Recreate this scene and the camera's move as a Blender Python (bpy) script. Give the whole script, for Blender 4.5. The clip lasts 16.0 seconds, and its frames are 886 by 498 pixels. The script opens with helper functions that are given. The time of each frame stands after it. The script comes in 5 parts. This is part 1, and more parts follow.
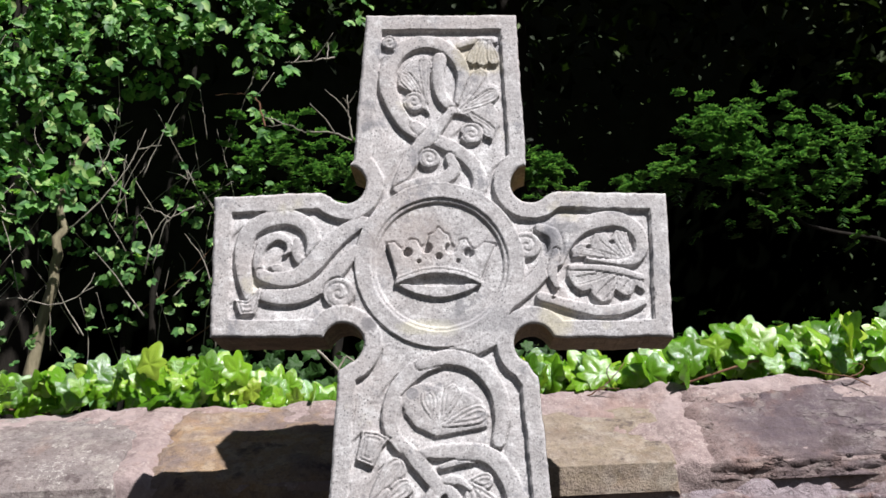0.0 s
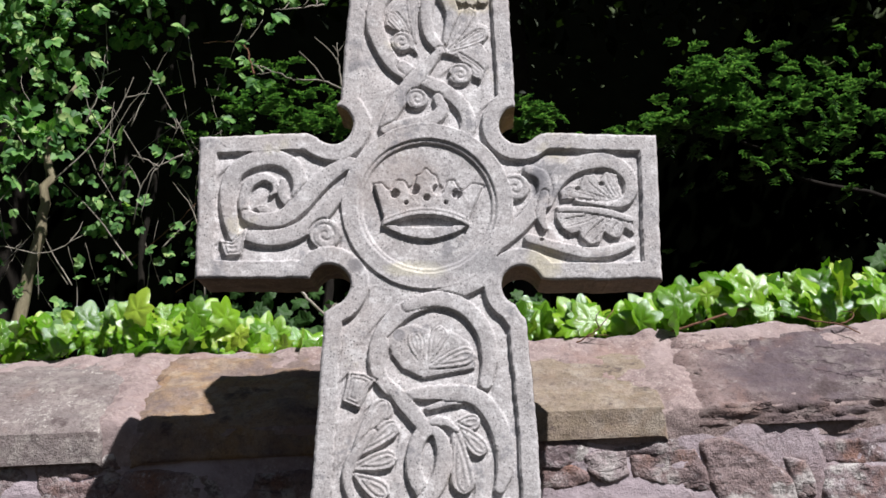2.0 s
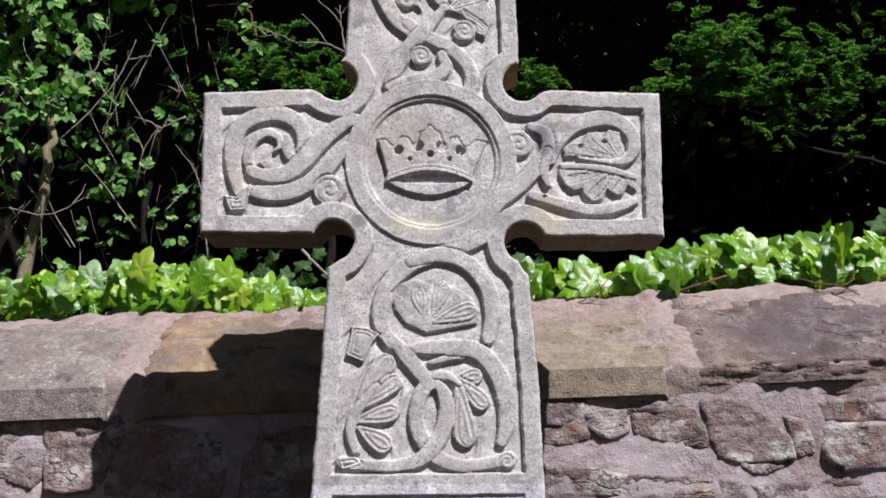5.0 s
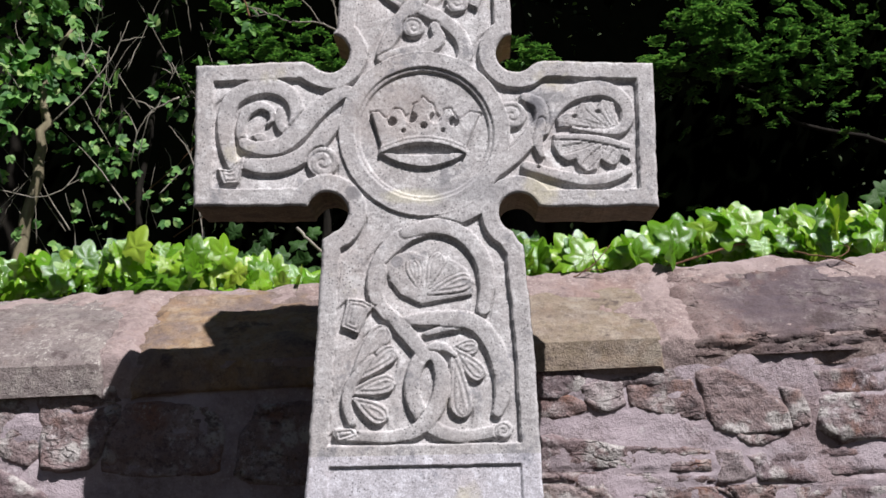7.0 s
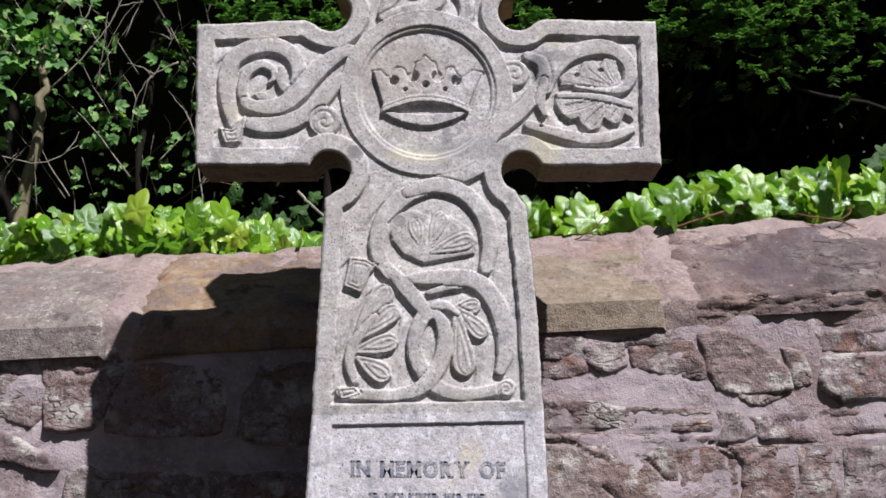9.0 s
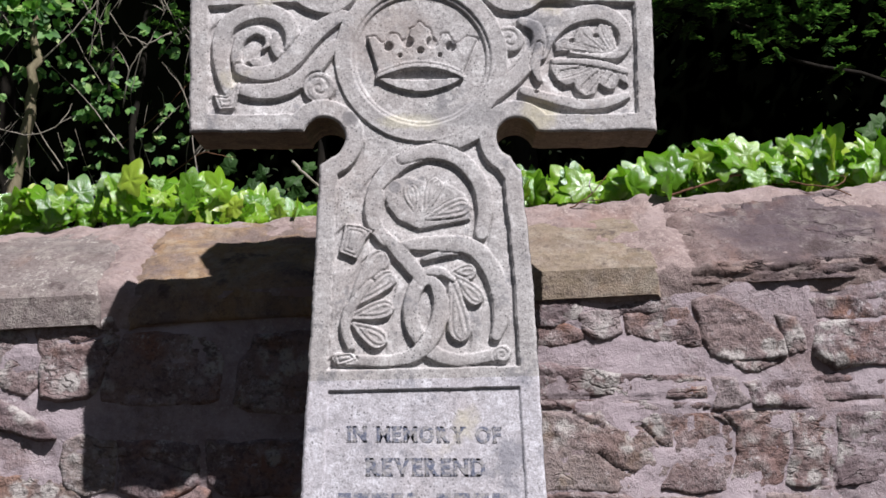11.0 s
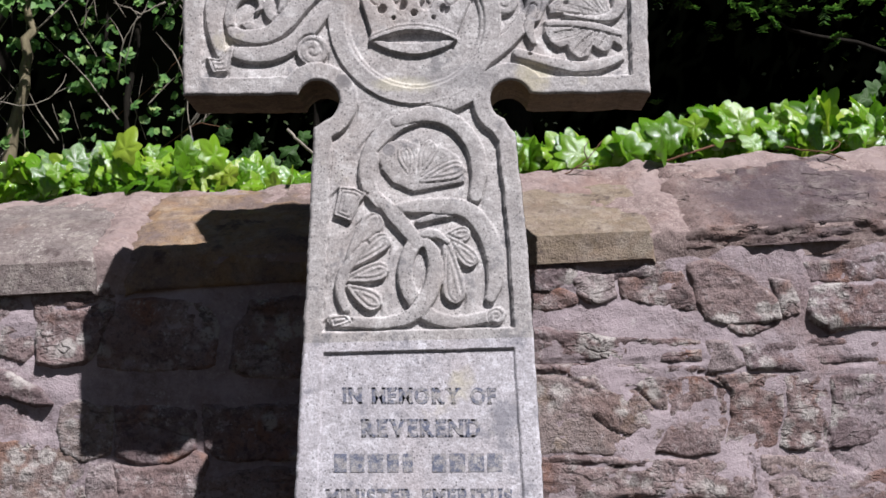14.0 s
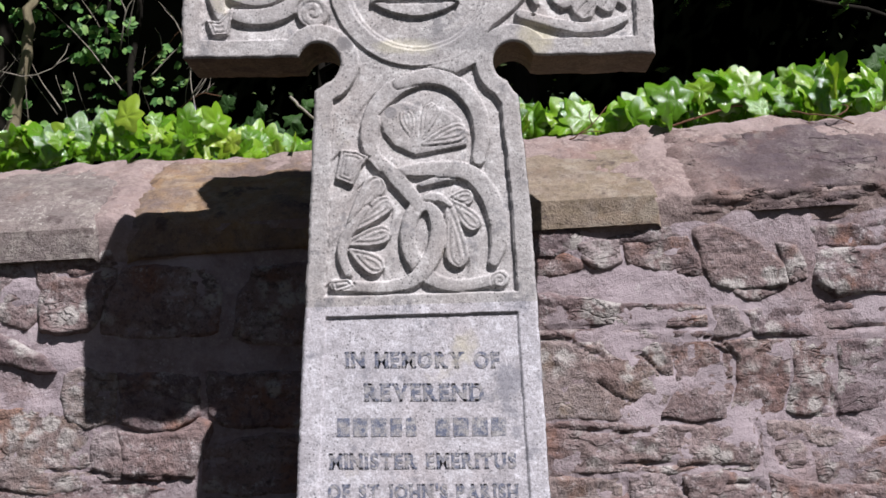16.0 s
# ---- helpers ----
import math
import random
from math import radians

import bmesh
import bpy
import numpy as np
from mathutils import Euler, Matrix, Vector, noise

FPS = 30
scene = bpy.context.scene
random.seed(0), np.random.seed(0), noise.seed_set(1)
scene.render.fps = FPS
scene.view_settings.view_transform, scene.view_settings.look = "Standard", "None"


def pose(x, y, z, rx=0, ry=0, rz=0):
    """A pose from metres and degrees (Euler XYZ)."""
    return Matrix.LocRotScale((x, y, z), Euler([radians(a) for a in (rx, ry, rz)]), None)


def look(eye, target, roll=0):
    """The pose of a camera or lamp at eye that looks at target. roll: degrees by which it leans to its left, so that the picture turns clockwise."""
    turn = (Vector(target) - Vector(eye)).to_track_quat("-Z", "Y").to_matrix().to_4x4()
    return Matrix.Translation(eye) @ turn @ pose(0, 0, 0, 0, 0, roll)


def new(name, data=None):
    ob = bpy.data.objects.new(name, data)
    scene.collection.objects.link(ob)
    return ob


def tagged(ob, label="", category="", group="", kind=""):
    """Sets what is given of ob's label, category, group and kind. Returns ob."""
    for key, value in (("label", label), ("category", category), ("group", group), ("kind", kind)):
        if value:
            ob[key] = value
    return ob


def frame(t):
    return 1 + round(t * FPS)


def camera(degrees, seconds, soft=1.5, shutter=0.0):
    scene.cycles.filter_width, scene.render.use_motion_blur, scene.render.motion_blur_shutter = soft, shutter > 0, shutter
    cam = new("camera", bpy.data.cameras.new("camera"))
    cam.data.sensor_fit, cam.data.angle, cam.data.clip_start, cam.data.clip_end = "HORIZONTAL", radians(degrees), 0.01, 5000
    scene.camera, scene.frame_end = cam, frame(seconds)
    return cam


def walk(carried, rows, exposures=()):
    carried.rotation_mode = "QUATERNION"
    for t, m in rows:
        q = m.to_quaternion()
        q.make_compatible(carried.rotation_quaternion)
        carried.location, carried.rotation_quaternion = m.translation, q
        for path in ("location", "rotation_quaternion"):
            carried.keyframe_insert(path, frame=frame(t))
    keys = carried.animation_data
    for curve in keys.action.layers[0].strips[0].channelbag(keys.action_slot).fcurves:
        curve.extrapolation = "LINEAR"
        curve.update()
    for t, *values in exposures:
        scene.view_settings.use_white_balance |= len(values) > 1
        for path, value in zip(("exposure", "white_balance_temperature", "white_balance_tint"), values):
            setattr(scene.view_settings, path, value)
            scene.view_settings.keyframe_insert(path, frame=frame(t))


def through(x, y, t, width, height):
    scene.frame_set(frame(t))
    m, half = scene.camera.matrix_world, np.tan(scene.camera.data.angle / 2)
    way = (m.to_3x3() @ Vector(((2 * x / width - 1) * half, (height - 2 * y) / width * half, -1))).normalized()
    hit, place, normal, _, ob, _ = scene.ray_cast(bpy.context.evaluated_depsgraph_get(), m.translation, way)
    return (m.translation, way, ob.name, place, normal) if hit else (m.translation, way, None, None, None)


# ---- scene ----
cam = camera(42.6, 16.0, soft=1.6)
PATH = [
    (0, (-0.133, -2.282, 1.481), (-0.02, -0.357, 2.012), -1.0),
    (0.5, (-0.129, -2.272, 1.473), (-0.021, -0.341, 1.983), -0.8),
    (1, (-0.127, -2.264, 1.468), (-0.019, -0.328, 1.958), -0.8),
    (1.5, (-0.12, -2.257, 1.455), (-0.008, -0.317, 1.926), -0.8),
    (2, (-0.118, -2.252, 1.445), (0.005, -0.311, 1.911), -0.9),
    (2.5, (-0.12, -2.252, 1.438), (0.001, -0.311, 1.906), -1.1),
    (3, (-0.127, -2.256, 1.437), (-0.005, -0.319, 1.919), -0.5),
    (3.5, (-0.127, -2.257, 1.432), (-0.002, -0.316, 1.895), -0.3),
    (4, (-0.126, -2.256, 1.421), (-0.005, -0.309, 1.863), -0.5),
    (6.5, (-0.122, -2.255, 1.384), (0.007, -0.302, 1.795), -0.9),
    (7, (-0.12, -2.245, 1.371), (0.008, -0.291, 1.774), -1.2),
    (7.5, (-0.124, -2.236, 1.363), (0.004, -0.279, 1.754), -1.3),
    (8, (-0.126, -2.231, 1.355), (0.001, -0.272, 1.736), -1.4),
    (8.5, (-0.13, -2.231, 1.347), (0.001, -0.27, 1.717), -1.2),
    (9, (-0.129, -2.236, 1.341), (0.002, -0.273, 1.7), -1.3),
    (11.5, (-0.134, -2.232, 1.311), (0.009, -0.261, 1.623), -1.6),
    (12, (-0.136, -2.232, 1.304), (0.012, -0.261, 1.61), -1.6),
    (12.5, (-0.134, -2.235, 1.304), (0.017, -0.264, 1.604), -1.7),
    (13, (-0.131, -2.236, 1.294), (0.02, -0.264, 1.593), -1.8),
    (13.5, (-0.131, -2.233, 1.289), (0.018, -0.26, 1.58), -2.0),
    (14, (-0.126, -2.232, 1.285), (0.018, -0.257, 1.568), -1.8),
    (14.5, (-0.12, -2.225, 1.274), (0.022, -0.249, 1.548), -1.8),
    (15, (-0.122, -2.217, 1.266), (0.018, -0.239, 1.528), -1.8),
    (15.5, (-0.114, -2.216, 1.263), (0.017, -0.236, 1.517), -2.0),
    (16, (-0.114, -2.212, 1.261), (0.014, -0.231, 1.504), -2.0),
]
walk(cam, [(t, look(eye, target, roll)) for t, eye, target, roll in PATH], [(0, 0.68, 6400, 10), (2, 0.53, 6400, 11), (8, 0.43, 6400, 12), (16, 0.36, 6400, 13)])

# ---- world, sun, exposure ----
TO_SUN = Vector((0.304, -0.46, 0.712)).normalized()
world = bpy.data.worlds.new("sky")
scene.world = world
world.use_nodes = True
wn = world.node_tree.nodes
sky = wn.new("ShaderNodeTexSky")
sky.sky_type = "NISHITA"
sky.sun_disc = False
sky.sun_elevation = math.asin(TO_SUN.z)
sky.sun_rotation = math.atan2(TO_SUN.x, TO_SUN.y)
world.node_tree.links.new(sky.outputs[0], wn["Background"].inputs[0])
wn["Background"].inputs[1].default_value = 0.023
sun = new("sun", bpy.data.lights.new("sun", "SUN"))
sun.data.energy = 5.0
sun.data.angle = radians(0.53)
sun.data.color = (1.0, 0.965, 0.955)
sun.matrix_world = look(TO_SUN * 20, (0, 0, 0))


# ---- numeric noise ----
def vnoise(x, y, seed=0):
    """Smooth value noise in 0..1 for arrays."""
    x, y = np.asarray(x, float), np.asarray(y, float)
    xi, yi = np.floor(x).astype(np.int64), np.floor(y).astype(np.int64)
    fx, fy = x - xi, y - yi
    fx, fy = fx * fx * (3 - 2 * fx), fy * fy * (3 - 2 * fy)

    def h(a, b):
        n = (a * 374761393 + b * 668265263 + seed * 974634777) & 0xFFFFFFFF
        n = ((n ^ (n >> 13)) * 1274126177) & 0xFFFFFFFF
        return ((n ^ (n >> 16)) & 0xFFFF) / 65535.0

    a, b, c, d = h(xi, yi), h(xi + 1, yi), h(xi, yi + 1), h(xi + 1, yi + 1)
    return (a + (b - a) * fx) + ((c + (d - c) * fx) - (a + (b - a) * fx)) * fy


def fbm(x, y, seed=0, octaves=4):
    total, amp = 0.0, 0.5
    for k in range(octaves):
        total = total + amp * (vnoise(np.asarray(x) * 2**k, np.asarray(y) * 2**k, seed + k) - 0.5)
        amp *= 0.55
    return total


# ---- materials ----
class Mat:
    """A small builder of node materials."""

    def __init__(self, name, rough=0.8, specular=0.3):
        self.m = bpy.data.materials.new(name)
        self.m.use_nodes = True
        self.t = self.m.node_tree
        self.bsdf = self.t.nodes["Principled BSDF"]
        self.bsdf.inputs["Roughness"].default_value = rough
        self.bsdf.inputs["Specular IOR Level"].default_value = specular
        self.coord = self.t.nodes.new("ShaderNodeTexCoord").outputs["Object"]

    def link(self, a, b):
        self.t.links.new(a, b)

    def mapped(self, sx, sy, sz, shift=None):
        n = self.t.nodes.new("ShaderNodeMapping")
        n.inputs["Scale"].default_value = (sx, sy, sz)
        self.link(self.coord, n.inputs["Vector"])
        if shift is not None:
            self.link(shift, n.inputs["Location"])
        return n.outputs[0]

    def noise(self, scale, detail=4.0, rough=0.6, vector=None, lo=0.3, hi=0.7):
        n = self.t.nodes.new("ShaderNodeTexNoise")
        n.inputs["Scale"].default_value = scale
        n.inputs["Detail"].default_value = detail
        n.inputs["Roughness"].default_value = rough
        self.link(vector if vector is not None else self.coord, n.inputs["Vector"])
        return self.span(n.outputs["Fac"], lo, hi)

    def span(self, value, lo, hi, to_lo=0.0, to_hi=1.0):
        n = self.t.nodes.new("ShaderNodeMapRange")
        for key, v in (("From Min", lo), ("From Max", hi), ("To Min", to_lo), ("To Max", to_hi)):
            n.inputs[key].default_value = v
        self.link(value, n.inputs["Value"])
        return n.outputs[0]

    def voronoi(self, scale, vector=None, feature="F1", out="Distance"):
        n = self.t.nodes.new("ShaderNodeTexVoronoi")
        n.feature = feature
        n.inputs["Scale"].default_value = scale
        self.link(vector if vector is not None else self.coord, n.inputs["Vector"])
        return n.outputs[out]

    def ramp(self, fac, *stops):
        n = self.t.nodes.new("ShaderNodeValToRGB")
        e = n.color_ramp.elements
        while len(e) < len(stops):
            e.new(0.5)
        for el, (p, c) in zip(e, stops):
            el.position, el.color = p, (*c, 1)
        self.link(fac, n.inputs[0])
        return n.outputs[0]

    def mix(self, fac, a, b, blend="MIX"):
        n = self.t.nodes.new("ShaderNodeMix")
        n.data_type, n.blend_type = "RGBA", blend
        for key, v in ((0, fac), (6, a), (7, b)):
            if isinstance(v, (int, float)):
                n.inputs[key].default_value = v
            elif isinstance(v, tuple):
                n.inputs[key].default_value = (*v, 1)
            else:
                self.link(v, n.inputs[key])
        return n.outputs[2]

    def math(self, op, a, b=0.0):
        n = self.t.nodes.new("ShaderNodeMath")
        n.operation = op
        for k, v in ((0, a), (1, b)):
            if isinstance(v, (int, float)):
                n.inputs[k].default_value = v
            else:
                self.link(v, n.inputs[k])
        return n.outputs[0]

    def random(self):
        return self.t.nodes.new("ShaderNodeObjectInfo").outputs["Random"]

    def island(self):
        return self.t.nodes.new("ShaderNodeNewGeometry").outputs["Random Per Island"]

    def bump(self, height, distance, strength=1.0, chain=None):
        n = self.t.nodes.new("ShaderNodeBump")
        n.inputs["Strength"].default_value = strength
        n.inputs["Distance"].default_value = distance
        self.link(height, n.inputs["Height"])
        if chain is not None:
            self.link(chain, n.inputs["Normal"])
        self.link(n.outputs[0], self.bsdf.inputs["Normal"])
        return n.outputs[0]

    def color(self, c):
        if isinstance(c, tuple):
            self.bsdf.inputs["Base Color"].default_value = (*c, 1)
        else:
            self.link(c, self.bsdf.inputs["Base Color"])


def granite(name, tone=(1.0, 1.0, 1.0), letters=False):
    """Pale weathered granite; letters: the worn dark inlay in it."""
    m = Mat(name, 0.85, 0.25)
    fine = m.noise(230, 3, 0.75, lo=0.28, hi=0.72)
    mid = m.noise(60, 5, 0.7)
    large = m.noise(7, 5, 0.65, lo=0.38, hi=0.62)
    col = m.ramp(fine, (0.0, (0.20, 0.195, 0.198)), (0.35, (0.45, 0.44, 0.445)), (0.7, (0.61, 0.60, 0.605)), (1.0, (0.80, 0.79, 0.80)))
    col = m.mix(m.math("MULTIPLY", mid, 0.55), col, (0.36, 0.335, 0.33))
    col = m.mix(m.math("MULTIPLY", large, 0.40), col, (0.40, 0.365, 0.355))
    warm = m.math("MULTIPLY", m.noise(3.2, 4, 0.6, lo=0.48, hi=0.62), 0.30)
    col = m.mix(warm, col, (0.40, 0.33, 0.295))
    pale = m.math("MULTIPLY", m.noise(28, 5, 0.8, lo=0.52, hi=0.62), 0.6)
    col = m.mix(pale, col, (0.74, 0.735, 0.735))
    mottle = m.math("MULTIPLY", m.noise(17, 6, 0.8, lo=0.49, hi=0.60), 0.6)
    col = m.mix(mottle, col, (0.30, 0.285, 0.285))
    pepper = m.math("MULTIPLY", m.noise(120, 4, 0.85, lo=0.53, hi=0.62), 0.42)
    col = m.mix(pepper, col, (0.20, 0.19, 0.185))
    # dark flecks, grey lichen discs and ochre bloom
    fleck = m.span(m.voronoi(130), 0.16, 0.28, 1.0, 0.0)
    keep = m.noise(15, 4, 0.7, lo=0.40, hi=0.58)
    col = m.mix(m.math("MULTIPLY", m.math("MULTIPLY", fleck, keep), 0.85), col, (0.11, 0.11, 0.11))
    blot = m.math("MULTIPLY", m.noise(10, 5, 0.75, lo=0.56, hi=0.63), 0.65)
    col = m.mix(blot, col, (0.21, 0.21, 0.225))
    disc = m.math("MULTIPLY", m.span(m.voronoi(9), 0.10, 0.125, 1.0, 0.0), m.noise(3.1, 2, 0.5, lo=0.56, hi=0.60))
    col = m.mix(m.math("MULTIPLY", disc, 0.75), col, (0.17, 0.17, 0.185))
    ochre = m.math("MULTIPLY", m.noise(6.5, 5, 0.6, lo=0.61, hi=0.72), 0.55)
    col = m.mix(ochre, col, (0.52, 0.48, 0.33))
    # lichen stains: where, how wide and high, how strong, and their colour
    for x, z, w, h, much, tint in ((0.228, 2.125, 0.018, 0.042, 0.75, (0.15, 0.15, 0.165)), (0.262, 2.158, 0.034, 0.014, 0.55, (0.17, 0.17, 0.18)), (-0.152, 1.952, 0.017, 0.017, 0.7, (0.17, 0.165, 0.175)),
                                   (0.085, 2.545, 0.060, 0.040, 0.5, (0.40, 0.35, 0.22)), (-0.03, 1.945, 0.07, 0.018, 0.4, (0.55, 0.52, 0.36)), (0.08, 1.958, 0.10, 0.03, 0.4, (0.22, 0.22, 0.23)), (-0.07, 2.12, 0.10, 0.07, 0.25, (0.36, 0.29, 0.25))):
        off = m.t.nodes.new("ShaderNodeVectorMath")
        off.operation = "SUBTRACT"
        m.link(m.coord, off.inputs[0])
        off.inputs[1].default_value = (x, 0, z)
        fit = m.t.nodes.new("ShaderNodeVectorMath")
        fit.operation = "MULTIPLY"
        m.link(off.outputs[0], fit.inputs[0])
        fit.inputs[1].default_value = (1 / w, 0, 1 / h)
        far = m.t.nodes.new("ShaderNodeVectorMath")
        far.operation = "LENGTH"
        m.link(fit.outputs[0], far.inputs[0])
        spread = m.math("ADD", far.outputs["Value"], m.noise(32, 5, 0.75, lo=0.25, hi=0.75))
        col = m.mix(m.math("MULTIPLY", m.span(spread, 1.15, 1.6, 1.0, 0.0), much), col, tint)
    if letters:
        worn = m.noise(70, 4, 0.8, lo=0.43, hi=0.57)
        dark = m.ramp(fine, (0.0, (0.075, 0.09, 0.14)), (1.0, (0.235, 0.255, 0.34)))
        col = m.mix(m.math("MULTIPLY", worn, 0.85), dark, col)
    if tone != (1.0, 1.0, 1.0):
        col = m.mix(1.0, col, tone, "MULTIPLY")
    m.color(col)
    n = m.bump(mid, 0.0009, 0.7)
    m.bump(fine, 0.0006, 0.7, n)
    return m.m


def sandstone(name, kind="wall"):
    """Purple-brown bedded sandstone with lichen; each stone varies by its own random value."""
    m = Mat(name, 0.9, 0.2)
    r = m.random()
    shift = m.t.nodes.new("ShaderNodeCombineXYZ")
    for k, f in enumerate((17.0, 31.0, 53.0)):
        m.link(m.math("MULTIPLY", r, f), shift.inputs[k])
    v = m.mapped(1, 1, 1, shift.outputs[0])
    strata = m.noise(26, 5, 0.65, m.mapped(0.16, 0.3, 1.0, shift.outputs[0]))
    grain = m.noise(190, 3, 0.7, v, 0.25, 0.75)
    mid = m.noise(17, 6, 0.7, v)
    tones = {"brown": ((0.25, 0.175, 0.155), (0.40, 0.305, 0.27)), "dark": ((0.16, 0.118, 0.118), (0.31, 0.235, 0.23)), "lichen": ((0.32, 0.26, 0.21), (0.52, 0.44, 0.39)),
             "red": ((0.27, 0.15, 0.115), (0.40, 0.26, 0.21)), "pale": ((0.36, 0.29, 0.26), (0.52, 0.45, 0.42))}
    if kind in tones:
        base = m.mix(m.noise(6, 4, 0.65, v, 0.36, 0.64), *tones[kind])
        base = m.mix(m.math("MULTIPLY", m.noise(10, 4, 0.7, v, 0.56, 0.66), 0.6 if kind == "lichen" else 0.2), base, (0.34, 0.25, 0.11))
        kind = "wall"
    elif kind == "ochre":
        base = m.mix(mid, (0.25, 0.205, 0.135), (0.36, 0.295, 0.20))
    elif kind == "rust":
        base = m.mix(m.noise(5, 4, 0.65, v, 0.42, 0.58), (0.20, 0.15, 0.13), (0.40, 0.26, 0.12))
    elif kind == "grey":
        base = m.mix(mid, (0.19, 0.17, 0.17), (0.28, 0.25, 0.24))
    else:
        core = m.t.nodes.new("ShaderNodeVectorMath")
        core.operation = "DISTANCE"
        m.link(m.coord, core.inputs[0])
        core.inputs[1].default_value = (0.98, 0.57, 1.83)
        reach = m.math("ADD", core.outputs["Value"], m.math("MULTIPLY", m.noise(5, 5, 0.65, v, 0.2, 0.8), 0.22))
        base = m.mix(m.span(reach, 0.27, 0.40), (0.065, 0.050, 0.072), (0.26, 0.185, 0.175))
    col = m.mix(m.math("MULTIPLY", strata, 0.5), base, (0.14, 0.10, 0.095))
    col = m.mix(m.math("MULTIPLY", mid, 0.32 if kind == "wall" else 0.22), col, (0.46, 0.385, 0.375))
    col = m.mix(m.math("MULTIPLY", m.math("SUBTRACT", 1.0, grain), 0.45), col, (0.10, 0.075, 0.07))
    if kind == "wall":
        col = m.mix(m.math("MULTIPLY", m.noise(3.4, 5, 0.65, v, 0.47, 0.60), 0.6), col, (0.21, 0.135, 0.115))
    rust = m.math("MULTIPLY", m.noise(7, 4, 0.6, v, 0.56, 0.68), 0.55 if kind == "wall" else 0.18)
    col = m.mix(rust, col, (0.30, 0.14, 0.075))
    bloom = m.math("MULTIPLY", m.noise(9, 6, 0.75, v, 0.52, 0.66), 0.45 if kind == "wall" else 0.12)
    col = m.mix(bloom, col, (0.50, 0.455, 0.43))
    speck = m.math("MULTIPLY", m.noise(62, 5, 0.8, v, 0.54, 0.62), m.noise(9, 4, 0.7, v, 0.42, 0.58))
    col = m.mix(m.math("MULTIPLY", speck, 0.7 if kind in ("wall", "grey") else 0.15), col, (0.60, 0.57, 0.53))
    lichen = m.math("MULTIPLY", m.span(m.math("ADD", m.voronoi(24, v), m.noise(60, 3, 0.7, v, 0.0, 2.0)), 0.62, 0.80, 1.0, 0.0), m.noise(5, 3, 0.6, v, 0.48, 0.58))
    col = m.mix(m.math("MULTIPLY", lichen, 0.85 if kind == "wall" else 0.2), col, (0.50, 0.47, 0.42))
    crack = m.span(m.math("ABSOLUTE", m.math("SUBTRACT", m.noise(4.5, 4, 0.6, m.mapped(0.7, 0.7, 1.5, shift.outputs[0]), 0.0, 1.0), 0.5)), 0.002, 0.012, 1.0, 0.0)
    crack = m.math("MULTIPLY", crack, m.noise(5, 2, 0.5, v, 0.46, 0.56))
    dark = m.math("MULTIPLY", m.noise(11, 5, 0.7, m.mapped(1, 1, 1.4, shift.outputs[0]), 0.58, 0.66), 0.75)
    col = m.mix(dark, col, (0.075, 0.055, 0.055))
    pepper = m.math("MULTIPLY", m.noise(75, 4, 0.8, v, 0.52, 0.62), 0.6 if kind in ("wall", "purple", "grey") else 0.4)
    col = m.mix(pepper, col, (0.085, 0.065, 0.065))
    m.color(m.mix(1.0, col, (0.98, 0.985, 1.06) if kind == "wall" else (0.98, 0.98, 0.97), "MULTIPLY"))
    n = m.bump(strata, 0.0035 if kind in ("wall", "purple") else 0.001, 0.8)
    n = m.bump(mid, 0.009 if kind == "wall" else 0.005, 0.9, n)
    if kind in ("wall", "purple"):
        n = m.bump(m.math("SUBTRACT", 1.0, crack), 0.010, 0.9, n)
    m.bump(grain, 0.002, 0.9, n)
    return m.m


